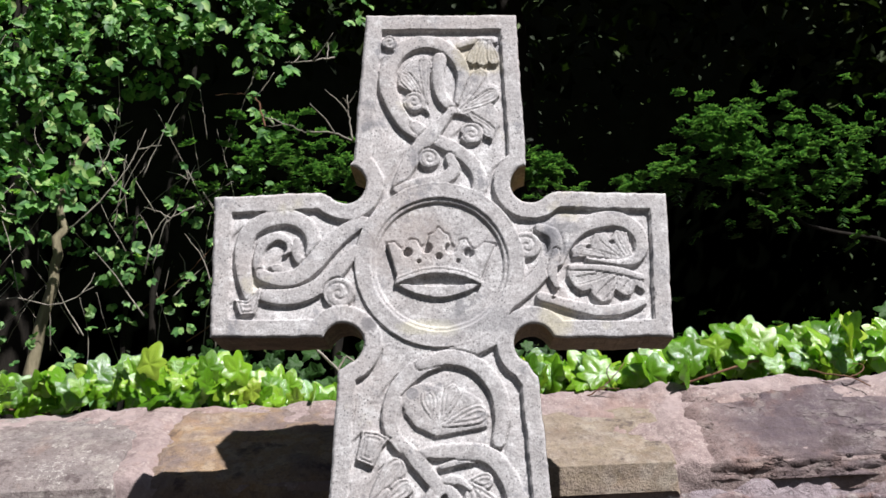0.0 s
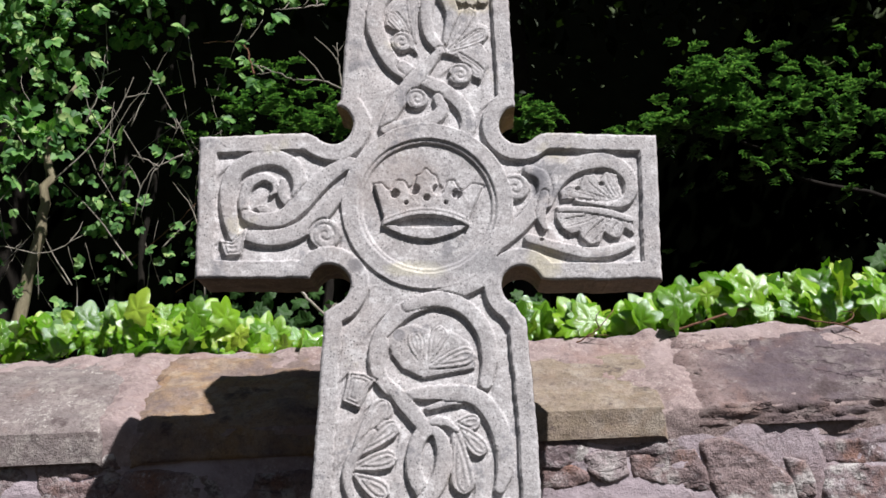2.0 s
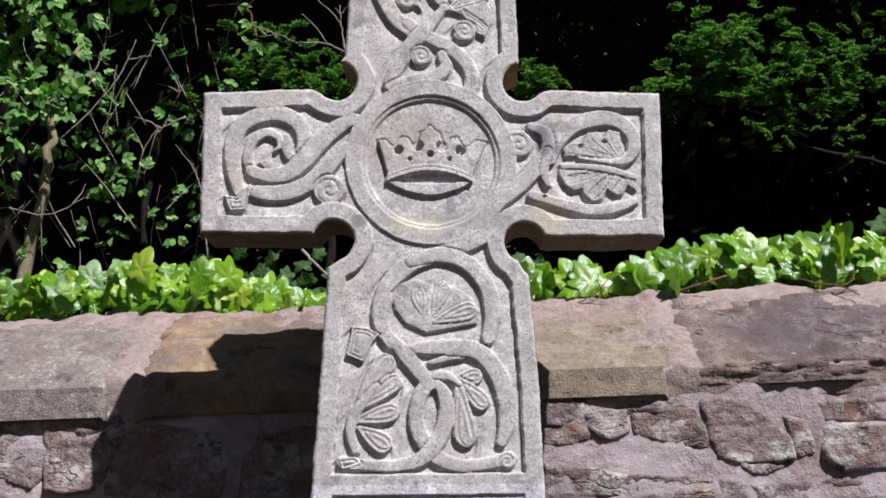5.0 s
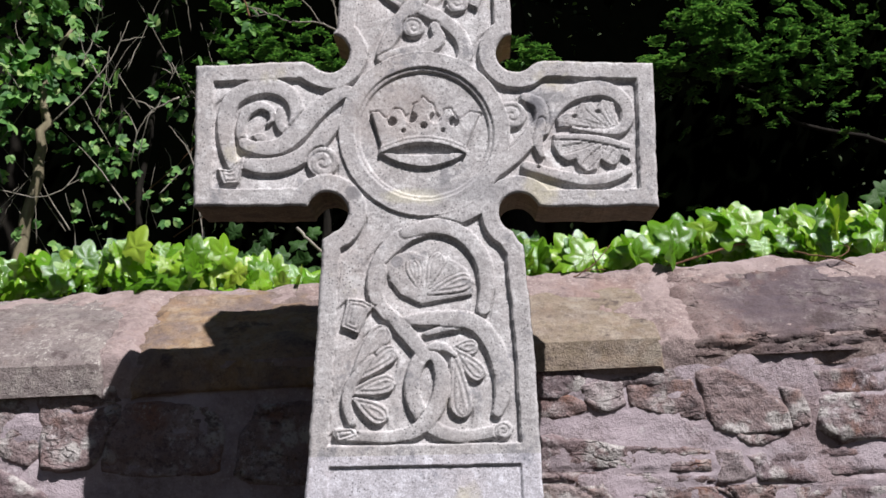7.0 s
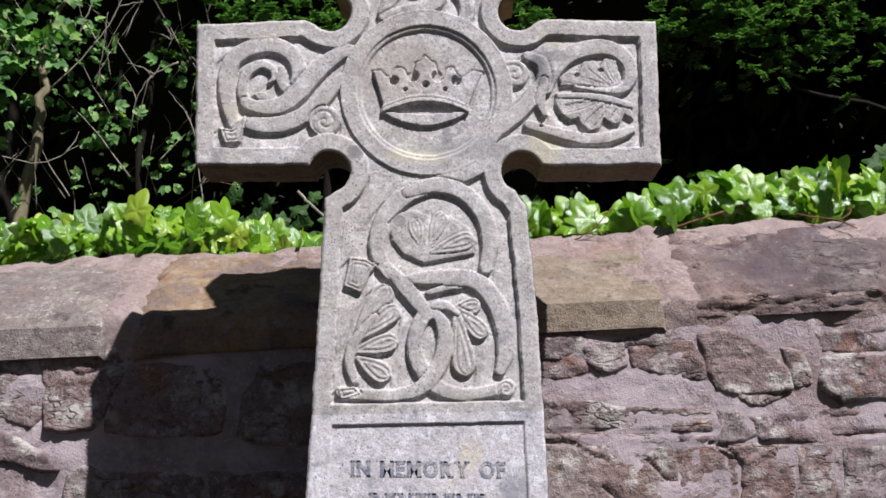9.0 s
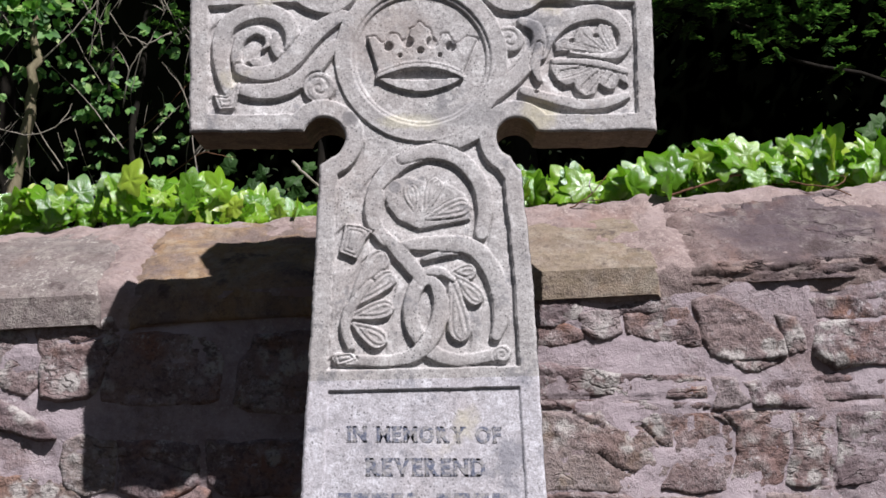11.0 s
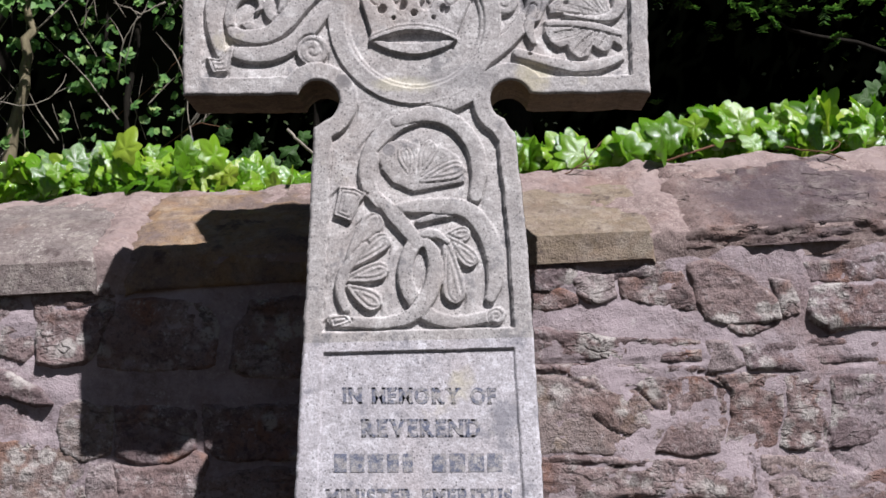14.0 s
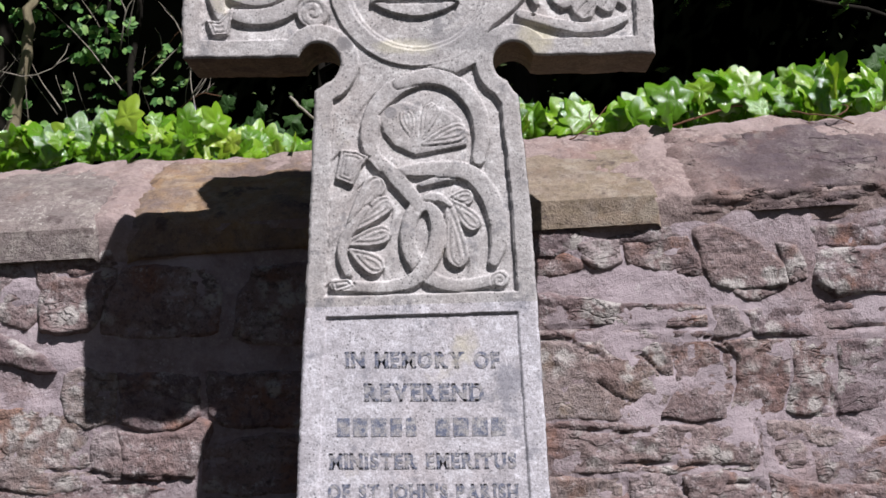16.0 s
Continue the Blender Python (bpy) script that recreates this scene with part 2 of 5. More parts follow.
def mortar_material(name="lime_mortar", tone=1.0):
    m = Mat(name, 0.92, 0.15)
    grain = m.noise(230, 3, 0.7, lo=0.25, hi=0.75)
    mid = m.noise(12, 6, 0.65)
    col = m.mix(mid, tuple(tone * c for c in (0.38, 0.32, 0.325)), tuple(tone * c for c in (0.50, 0.43, 0.43)))
    col = m.mix(m.math("MULTIPLY", grain, 0.4), col, (0.27, 0.215, 0.205))
    col = m.mix(m.math("MULTIPLY", m.noise(26, 5, 0.7, lo=0.58, hi=0.70), 0.6), col, (0.54, 0.50, 0.47))
    col = m.mix(m.math("MULTIPLY", m.noise(7, 5, 0.7, lo=0.58, hi=0.68), 0.7), col, (0.14, 0.10, 0.095))
    # bare rock and lichen crust showing through the smeared mortar
    rock = m.math("MULTIPLY", m.noise(3.4, 6, 0.7, lo=0.43, hi=0.52), 0.55 if tone == 1.0 else 0.6)
    face = m.mix(m.noise(42, 6, 0.8, lo=0.36, hi=0.64), (0.15, 0.11, 0.11), (0.43, 0.36, 0.345))
    face = m.mix(m.math("MULTIPLY", m.noise(5, 5, 0.7, lo=0.50, hi=0.64), 0.6), face, (0.27, 0.165, 0.125))
    crust = m.math("MULTIPLY", m.span(m.voronoi(95), 0.18, 0.34, 1.0, 0.0), m.noise(9, 4, 0.7, lo=0.46, hi=0.58))
    face = m.mix(m.math("MULTIPLY", crust, 0.7), face, (0.60, 0.57, 0.53))
    col = m.mix(rock, col, face)
    m.color(m.mix(1.0, col, (0.98, 0.985, 1.06) if tone == 1.0 else (1.02, 0.97, 0.94), "MULTIPLY"))
    n = m.bump(m.math("MULTIPLY", rock, m.noise(34, 6, 0.75)), 0.007, 0.9)
    n = m.bump(mid, 0.004, 0.8, n)
    n = m.bump(m.noise(40, 5, 0.7, m.mapped(0.7, 1, 1.1)), 0.0012, 0.8, n)
    m.bump(grain, 0.0012, 0.8, n)
    return m.m


def leaf_material(name, stops, rough=0.35, specular=0.5, through=0.25, veins=0.0):
    """Leaves: colour by island and by object, some light let through."""
    m = Mat(name, rough, specular)
    pick = m.math("FRACT", m.math("ADD", m.island(), m.random()))
    col = m.ramp(pick, *stops)
    blotch = m.noise(45, 3, 0.6)
    col = m.mix(m.math("MULTIPLY", blotch, 0.3), col, tuple(0.55 * c for c in stops[0][1]))
    m.color(col)
    if veins:
        m.bump(m.voronoi(70, feature="DISTANCE_TO_EDGE"), 0.0012, veins)
    glow = m.t.nodes.new("ShaderNodeBsdfTranslucent")
    m.link(m.mix(1.0, col, (1.0, 1.25, 0.5), "MULTIPLY"), glow.inputs["Color"])
    add = m.t.nodes.new("ShaderNodeMixShader")
    add.inputs[0].default_value = through
    m.link(m.bsdf.outputs[0], add.inputs[1])
    m.link(glow.outputs[0], add.inputs[2])
    m.link(add.outputs[0], m.t.nodes["Material Output"].inputs["Surface"])
    return m.m


def bark_material(name, a, b):
    m = Mat(name, 0.9, 0.15)
    n1 = m.noise(40, 5, 0.7, m.mapped(1, 1, 0.3))
    m.color(m.mix(n1, a, b))
    m.bump(n1, 0.004, 0.8)
    return m.m


def soil_material():
    m = Mat("dark_woodland_soil", 1.0, 0.05)
    n1 = m.noise(9, 6, 0.7)
    m.color(m.mix(n1, (0.018, 0.014, 0.010), (0.045, 0.036, 0.024)))
    m.bump(n1, 0.03, 0.8)
    return m.m


def wood_shade_material():
    m = Mat("painted_wood_shade", 1.0, 0.0)
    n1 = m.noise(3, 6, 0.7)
    # near-black tint: the deep shade of the wood is in the colour
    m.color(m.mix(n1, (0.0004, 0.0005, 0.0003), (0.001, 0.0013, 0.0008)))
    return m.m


STONE = granite("weathered_granite")
INLAY = granite("worn_dark_inlay", letters=True)
PANEL = granite("paler_dressed_granite", (1.20, 1.21, 1.30))
# brown stain, toned darker to stand for shade under the arms
SIDES = granite("stained_and_shade_toned_granite", (0.45, 0.36, 0.24))
BROWN = sandstone("brown_sandstone", "brown")
DARK = sandstone("dark_bedded_sandstone", "dark")
LICHEN = sandstone("lichened_sandstone", "lichen")
RED = sandstone("red_brown_sandstone", "red")
PALE = sandstone("pale_pinkish_sandstone", "pale")
COPE_OCHRE = sandstone("ochre_coping_stone", "ochre")
COPE_RUST = sandstone("brown_and_ochre_coping_stone", "rust")
COPE_GREY = sandstone("grey_coping_stone", "grey")
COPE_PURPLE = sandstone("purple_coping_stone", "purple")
MORTAR = mortar_material()
OLD_MORTAR = mortar_material("weathered_mortar", 0.66)
IVY = leaf_material("ivy_leaf", ((0.0, (0.075, 0.20, 0.010)), (0.4, (0.145, 0.33, 0.016)), (0.8, (0.235, 0.44, 0.025)), (1.0, (0.37, 0.50, 0.05))), 0.20, 1.0, 0.25, 0.5)
# darker copy of the ivy leaf, with shade put into its colour
IVY_DARK = leaf_material("shade_tinted_ivy_leaf", ((0.0, (0.025, 0.065, 0.016)), (1.0, (0.055, 0.125, 0.03))), 0.5, 0.25, 0.2, 0.4)
SHRUB = leaf_material("shrub_leaf", ((0.0, (0.045, 0.14, 0.04)), (0.4, (0.135, 0.31, 0.085)), (0.8, (0.27, 0.50, 0.145)), (1.0, (0.48, 0.62, 0.24))), 0.5, 0.35, 0.4)
YEW = leaf_material("conifer_needles", ((0.0, (0.035, 0.10, 0.040)), (0.6, (0.115, 0.245, 0.085)), (1.0, (0.34, 0.54, 0.19))), 0.55, 0.3, 0.4)
# leaves tinted near-black to stand for deep shade
DEEP = leaf_material("painted_shade_leaf", ((0.0, (0.008, 0.014, 0.006)), (0.8, (0.03, 0.05, 0.016)), (1.0, (0.09, 0.13, 0.04))), 0.6, 0.2, 0.15)
BARK = bark_material("lichened_bark", (0.13, 0.11, 0.07), (0.26, 0.23, 0.15))
TWIG = bark_material("dry_twig", (0.15, 0.13, 0.105), (0.38, 0.35, 0.30))
TWIG_RED = bark_material("reddish_twig", (0.10, 0.05, 0.03), (0.20, 0.11, 0.07))
# bark tinted near-black so that stems sink into the painted shade
DARK_BARK = bark_material("shade_darkened_bark", (0.007, 0.006, 0.005), (0.02, 0.017, 0.013))
SOIL = soil_material()
WOOD_SHADE = wood_shade_material()


# ---- building helpers ----
def mesh_from(name, verts, faces, material, smooth=True):
    me = bpy.data.meshes.new(name)
    me.from_pydata([tuple(v) for v in verts], [], [tuple(f) for f in faces])
    me.materials.append(material)
    if smooth:
        me.polygons.foreach_set("use_smooth", [True] * len(me.polygons))
    me.update()
    return me


def part(name, me, parent=None, label="", kind=""):
    """Links a mesh as one object, under a thing where one is given."""
    ob = new(name, me)
    if parent is not None:
        ob.parent = parent
    if label or kind:
        tagged(ob, label=label, kind=kind)
    return ob


def thing(name, label, category, group="", kind="", at=(0, 0, 0)):
    ob = new(name)
    ob.empty_display_size = 0.1
    ob.location = at
    return tagged(ob, label, category, group, kind)


def spline(points, steps=8):
    """Points along a smooth curve through the given ones (Catmull-Rom)."""
    p = [np.array(q, float) for q in points]
    p = [2 * p[0] - p[1]] + p + [2 * p[-1] - p[-2]]
    out = []
    for k in range(1, len(p) - 2):
        for s in range(steps):
            u = s / steps
            a, b, c, d = p[k - 1 : k + 3]
            out.append(0.5 * (2 * b + (c - a) * u + (2 * a - 5 * b + 4 * c - d) * u**2 + (3 * b - a - 3 * c + d) * u**3))
    return np.array(out + [p[-2]])


def tube(points, r0, r1, sides=6, steps=5, wobble=0.0, seed=0):
    """Vertices and faces of a tapering bent stem."""
    line = spline(points, steps)
    rng = np.random.RandomState(seed)
    line[1:-1] += rng.normal(0, 1, (len(line) - 2, 3)) * wobble
    verts, faces = [], []
    for k, c in enumerate(line):
        d = line[min(k + 1, len(line) - 1)] - line[max(k - 1, 0)]
        d = d / (np.linalg.norm(d) + 1e-9)
        a = np.cross(d, (0.3, 0.9, 0.2))
        a /= np.linalg.norm(a) + 1e-9
        b = np.cross(d, a)
        r = r0 + (r1 - r0) * k / (len(line) - 1)
        for s in range(sides):
            t = 2 * math.pi * s / sides
            verts.append(c + r * (math.cos(t) * a + math.sin(t) * b))
    for k in range(len(line) - 1):
        for s in range(sides):
            n = (s + 1) % sides
            faces.append((k * sides + s, k * sides + n, (k + 1) * sides + n, (k + 1) * sides + s))
    faces.append(tuple(range(sides))[::-1])
    faces.append(tuple((len(line) - 1) * sides + s for s in range(sides)))
    return verts, faces


# ---- the ground and the bank behind the wall, one sheet ----
def ground():
    ys = [-3000, -300, -40, -8, -3, -1, 0.2, 0.56, 0.60, 0.9, 1.2, 1.7, 2.3, 3, 4, 6, 9, 14, 40, 300, 3000]
    xs = [-3000, -300, -40, -12] + list(np.linspace(-6, 6, 33)) + [12, 40, 300, 3000]
    verts, faces = [], []
    for y in ys:
        for x in xs:
            up = 0.0 if y < 0.58 else 1.72 + 0.10 * min(max(y - 0.6, 0), 9) + 0.03 * max(min(x, 2), -2)
            if abs(x) < 12 and -8 < y < 14:
                up += 0.05 * float(fbm(x * 1.7, y * 1.7, 3))
            verts.append((x, y, up))
    n = len(xs)
    for j in range(len(ys) - 1):
        for i in range(n - 1):
            faces.append((j * n + i, j * n + i + 1, (j + 1) * n + i + 1, (j + 1) * n + i))
    ob = part("ground", mesh_from("ground", verts, faces, SOIL))
    tagged(ob, "dark bare soil with a raised bank behind the wall", "ground", kind="structure")


ground()


# ---- the retaining wall ----
def wall_y(x):
    """The wall's face: it runs very slightly askew."""
    return 0.462 - 0.014 * x


def lip_z(x):
    return 1.682 + 0.033 * x


wall = thing("wall_north", "old retaining wall of purple-brown sandstone rubble in pinkish mortar", "wall", kind="structure")


def face_swell(X, Z):
    """The slow waviness that stones and mortar share."""
    return 0.030 * fbm(X * 4, Z * 5, 11, 3)


SLITS = []


def crack(*points):
    """A crack that runs over the wall's face, through stones and mortar alike."""
    SLITS.append(np.array(points))


def slit_depth(X, Z):
    """How deep the cracks cut at each place."""
    wx, wz = X + 0.006 * fbm(X * 40, Z * 40, 61), Z + 0.006 * fbm(X * 40, Z * 40, 62)
    deep = np.zeros(np.shape(X))
    for line in SLITS:
        if line[:, 0].max() < X.min() - 0.02 or line[:, 0].min() > X.max() + 0.02 or line[:, 1].max() < Z.min() - 0.02 or line[:, 1].min() > Z.max() + 0.02:
            continue
        for (ax, az), (bx, bz) in zip(line[:-1], line[1:]):
            ex, ez = bx - ax, bz - az
            t = np.clip(((wx - ax) * ex + (wz - az) * ez) / (ex * ex + ez * ez), 0, 1)
            d = np.hypot(wx - ax - t * ex, wz - az - t * ez)
            deep = np.maximum(deep, 0.011 * np.clip(1.4 - d / 0.0034, 0, 1))
    return deep


crack((0.284, 1.370), (0.350, 1.366), (0.376, 1.346), (0.428, 1.321))
crack((0.493, 1.329), (0.522, 1.323), (0.548, 1.295), (0.568, 1.274))
crack((0.673, 1.360), (0.713, 1.348), (0.738, 1.321))
crack((0.832, 1.086), (0.834, 1.066), (0.854, 1.054), (0.895, 1.052))
crack((0.781, 1.160), (0.794, 1.113), (0.787, 1.048))
crack((0.958, 1.173), (0.916, 1.164))
crack((0.970, 1.225), (0.973, 1.192), (0.984, 1.162), (1.009, 1.137), (1.062, 1.117))
crack((0.572, 1.031), (0.600, 1.006), (0.608, 0.965))
crack((1.000, 1.363), (1.055, 1.369), (1.108, 1.370))
crack((0.412, 1.263), (0.450, 1.230), (0.503, 1.210))
crack((-0.840, 1.556), (-0.802, 1.547), (-0.776, 1.554), (-0.737, 1.564))
crack((0.427, 1.036), (0.466, 1.027), (0.466, 0.983))
crack((0.704, 1.015), (0.771, 1.020), (0.796, 0.994))
crack((0.285, 1.394), (0.419, 1.393), (0.580, 1.382), (0.688, 1.384))
crack((0.301, 1.163), (0.406, 1.148), (0.525, 1.139))
crack((0.455, 1.074), (0.561, 1.067), (0.667, 1.058), (0.761, 1.057))
crack((-0.863, 1.101), (-0.787, 1.105), (-0.711, 1.085), (-0.584, 1.080))


def wall_core():
    """The mortar face, uneven and smeared, with thickness."""
    xs, zs = np.arange(-2.6, 2.61, 0.009), np.arange(0.0, 1.66, 0.009)
    X, Z = np.meshgrid(xs, zs)
    Y = wall_y(X) + face_swell(X, Z) + 0.011 * fbm(X * 12, Z * 16, 12, 5) + slit_depth(X, Z)
    Z2 = Z + np.clip((Z - 1.2) / 0.4, 0, 1) * (0.033 * X - 0.02)
    verts = np.stack([X, Y, Z2], -1).reshape(-1, 3)
    n, m = len(xs), len(zs)
    idx = np.arange(n * m).reshape(m, n)
    faces = np.stack([idx[:-1, :-1], idx[:-1, 1:], idx[1:, 1:], idx[1:, :-1]], -1).reshape(-1, 4).tolist()
    verts = verts.tolist()
    k = len(verts)
    verts += [(-2.6, 0.62, 0), (2.6, 0.62, 0), (2.6, 0.62, 1.72), (-2.6, 0.62, 1.56)]
    a, b, c, d = int(idx[0, 0]), int(idx[0, -1]), int(idx[-1, -1]), int(idx[-1, 0])
    faces += [(k, k + 3, k + 2, k + 1), (d, c, k + 2, k + 3), (a, d, k + 3, k), (b, k + 1, k + 2, c)]
    part("mortar", mesh_from("mortar", verts, faces, MORTAR), wall)


wall_core()


def edge_distance(px, pz, poly):
    """Signed distance to a closed polygon, positive inside."""
    best, inside = np.full(px.shape, 1e9), np.zeros(px.shape, bool)
    for k in range(len(poly)):
        (ax, az), (bx, bz) = poly[k], poly[(k + 1) % len(poly)]
        ex, ez = bx - ax, bz - az
        t = np.clip(((px - ax) * ex + (pz - az) * ez) / (ex * ex + ez * ez + 1e-12), 0, 1)
        best = np.minimum(best, (px - ax - t * ex) ** 2 + (pz - az - t * ez) ** 2)
        if ez != 0:
            hit = (az > pz) != (bz > pz)
            inside ^= hit & (px < ax + (pz - az) / ez * ex)
    return np.where(inside, 1, -1) * np.sqrt(best)


def rubble_mesh(material, proud, lean, bedded, points, seed):
    """A rough stone of free outline about its own middle, its back inside the wall. lean: how much further its foot stands out than its head; bedded: how far it splits into beds."""
    p = np.array(points)
    mid = (p.min(0) + p.max(0)) / 2
    size = p.max(0) - p.min(0)
    cell = 0.0058
    X, Z = np.meshgrid(np.arange(p[:, 0].min() - 0.02, p[:, 0].max() + 0.02, cell), np.arange(p[:, 1].min() - 0.02, p[:, 1].max() + 0.02, cell))
    d = edge_distance(X + 0.022 * fbm(X * 14, Z * 14, seed), Z + 0.018 * fbm(X * 14, Z * 18, seed + 1), p)
    t = np.clip((d + 0.014) / 0.016, 0, 1)
    body = t * t * (3 - 2 * t)
    foot = np.clip(0.5 - (Z - mid[1]) / size[1], 0, 1)
    stand = 0.0025 + 0.62 * max(proud - 0.013, 0) * (0.8 + lean * (foot - 0.4)) * (0.6 + 0.8 * vnoise(X * 9, Z * 9, seed + 9))
    split = np.floor(Z / 0.021 + 2.2 * fbm(X * 5, Z * 6, seed + 4))
    ledge = vnoise(split, X * 6, seed + 5) - 0.5
    rough = 0.017 * fbm(X * 9, Z * 12, seed + 6, 6) + 0.010 * fbm(X * 45, Z * 60, seed + 7)
    Y = face_swell(X, Z) + 0.012 * (1 - body) - body * (stand + rough + bedded * (0.007 * ledge + 0.006 * fbm(X * 5, Z * 55, seed + 3))) + slit_depth(X, Z)
    idx = np.arange(X.size).reshape(X.shape)
    quads = np.stack([idx[:-1, :-1], idx[:-1, 1:], idx[1:, 1:], idx[1:, :-1]], -1)
    keep = (d[:-1, :-1] > -0.018) | (d[1:, 1:] > -0.018)
    used, back = np.unique(quads[keep], return_inverse=True)
    front = np.stack([X - mid[0], Y, Z - mid[1]], -1).reshape(-1, 3)[used]
    faces = back.reshape(-1, 4)
    # the back and the sides, so that the stone has its thickness
    n = len(front)
    rear = front * (0.94, 0, 0.94) + (0, 0.085, 0)
    seen = {(a, b) for f in faces.tolist() for a, b in zip(f, f[1:] + f[:1])}
    sides = [(b, a, n + a, n + b) for a, b in seen if (b, a) not in seen]
    me = mesh_from("stone", np.vstack([front, rear]).tolist(), faces.tolist() + (faces[:, ::-1] + n).tolist() + sides, material)
    return me, mid


def rubble(material, proud, lean, bedded, *points):
    global laid
    laid += 1
    me, (x, z) = rubble_mesh(material, proud, lean, bedded, points, 40 + 11 * laid)
    part("stone", me, wall).location = (x, wall_y(x), z)


laid = 0
rubble(DARK, 0.010, 0.3, 0.5, (0.249, 1.634), (0.431, 1.634), (0.601, 1.632), (0.627, 1.610), (0.572, 1.590), (0.497, 1.597), (0.483, 1.581), (0.388, 1.581), (0.320, 1.564), (0.246, 1.561))
rubble(PALE, 0.024, 0.5, 0.6, (0.386, 1.587), (0.429, 1.599), (0.484, 1.598), (0.489, 1.546), (0.453, 1.533), (0.413, 1.537), (0.395, 1.558))
rubble(RED, 0.012, 0.2, 0.5, (0.245, 1.558), (0.327, 1.570), (0.379, 1.557), (0.394, 1.533), (0.331, 1.518), (0.277, 1.515), (0.243, 1.513))
rubble(BROWN, 0.014, 0.3, 0.4, (0.497, 1.592), (0.572, 1.595), (0.641, 1.607), (0.669, 1.557), (0.679, 1.505), (0.635, 1.512), (0.575, 1.524), (0.501, 1.543))
rubble(BROWN, 0.025, 0.5, 0.5, (0.664, 1.614), (0.717, 1.624), (0.771, 1.603), (0.824, 1.574), (0.870, 1.527), (0.883, 1.483), (0.816, 1.471), (0.742, 1.476), (0.697, 1.486), (0.673, 1.530))
rubble(PALE, 0.016, 0.4, 0.4, (0.860, 1.579), (0.909, 1.572), (0.923, 1.536), (0.925, 1.492), (0.891, 1.483), (0.872, 1.526))
rubble(BROWN, 0.014, 0.4, 0.8, (0.748, 1.471), (0.819, 1.477), (0.891, 1.480), (0.873, 1.464), (0.806, 1.445), (0.763, 1.454))
rubble(DARK, 0.020, 0.4, 0.7, (0.962, 1.554), (1.029, 1.560), (1.196, 1.561), (1.186, 1.446), (1.076, 1.455), (0.993, 1.447), (0.954, 1.481))
rubble(DARK, 0.012, 0.1, 0.4, (0.950, 1.614), (1.062, 1.619), (1.202, 1.638), (1.197, 1.572), (1.044, 1.568), (0.959, 1.576))
rubble(DARK, 0.013, 0.3, 1.0, (0.242, 1.475), (0.329, 1.475), (0.422, 1.457), (0.516, 1.443), (0.597, 1.446), (0.689, 1.435), (0.684, 1.400), (0.689, 1.360), (0.592, 1.360), (0.471, 1.362), (0.364, 1.362), (0.237, 1.369))
rubble(PALE, 0.012, 0.2, 0.5, (0.697, 1.432), (0.753, 1.435), (0.760, 1.398), (0.796, 1.378), (0.749, 1.358), (0.697, 1.360))
rubble(DARK, 0.013, 0.3, 1.0, (0.769, 1.422), (0.854, 1.430), (0.950, 1.429), (1.185, 1.433), (1.178, 1.352), (1.040, 1.354), (0.904, 1.356), (0.795, 1.362))
rubble(LICHEN, 0.010, 0.2, 0.3, (0.237, 1.361), (0.350, 1.360), (0.444, 1.355), (0.551, 1.354), (0.589, 1.305), (0.593, 1.239), (0.554, 1.177), (0.447, 1.173), (0.328, 1.180), (0.229, 1.178))
rubble(BROWN, 0.010, 0.2, 0.3, (0.562, 1.353), (0.672, 1.352), (0.743, 1.318), (0.740, 1.233), (0.715, 1.171), (0.634, 1.166), (0.567, 1.174), (0.598, 1.238), (0.594, 1.305))
rubble(RED, 0.012, 0.2, 0.3, (0.686, 1.352), (0.781, 1.352), (0.876, 1.346), (0.875, 1.268), (0.852, 1.177), (0.781, 1.164), (0.725, 1.171), (0.748, 1.233), (0.751, 1.318))
rubble(BROWN, 0.012, 0.3, 0.5, (0.887, 1.345), (0.971, 1.345), (0.983, 1.291), (0.980, 1.212), (0.984, 1.159), (0.916, 1.164), (0.863, 1.179), (0.886, 1.268))
rubble(DARK, 0.012, 0.2, 0.5, (0.998, 1.342), (1.177, 1.341), (1.166, 1.219), (1.081, 1.182), (0.992, 1.164), (0.990, 1.238))
rubble(BROWN, 0.010, 0.2, 0.4, (0.235, 1.168), (0.341, 1.169), (0.473, 1.162), (0.593, 1.160), (0.700, 1.153), (0.791, 1.147), (0.798, 1.087), (0.781, 1.041), (0.680, 1.055), (0.560, 1.047), (0.441, 1.059), (0.322, 1.051), (0.230, 1.059))
rubble(PALE, 0.020, 0.5, 0.3, (0.831, 1.099), (0.885, 1.107), (0.903, 1.088), (0.895, 1.057), (0.859, 1.051), (0.836, 1.065))
rubble(LICHEN, 0.014, 0.3, 0.5, (0.813, 1.157), (0.902, 1.151), (0.996, 1.143), (1.008, 1.092), (0.925, 1.093), (0.891, 1.115), (0.831, 1.109), (0.814, 1.126))
rubble(BROWN, 0.012, 0.3, 0.5, (0.910, 1.080), (0.992, 1.085), (1.158, 1.126), (1.148, 1.009), (1.038, 0.997), (0.919, 1.017))
rubble(LICHEN, 0.012, 0.2, 0.3, (0.230, 1.044), (0.335, 1.045), (0.450, 1.035), (0.458, 0.971), (0.451, 0.894), (0.224, 0.904))
rubble(PALE, 0.014, 0.2, 0.2, (0.475, 1.040), (0.547, 1.047), (0.585, 1.030), (0.601, 0.978), (0.591, 0.902), (0.472, 0.906))
rubble(BROWN, 0.014, 0.2, 0.4, (0.602, 1.040), (0.706, 1.044), (0.785, 1.028), (0.802, 0.957), (0.788, 0.881), (0.611, 0.888), (0.611, 0.978))
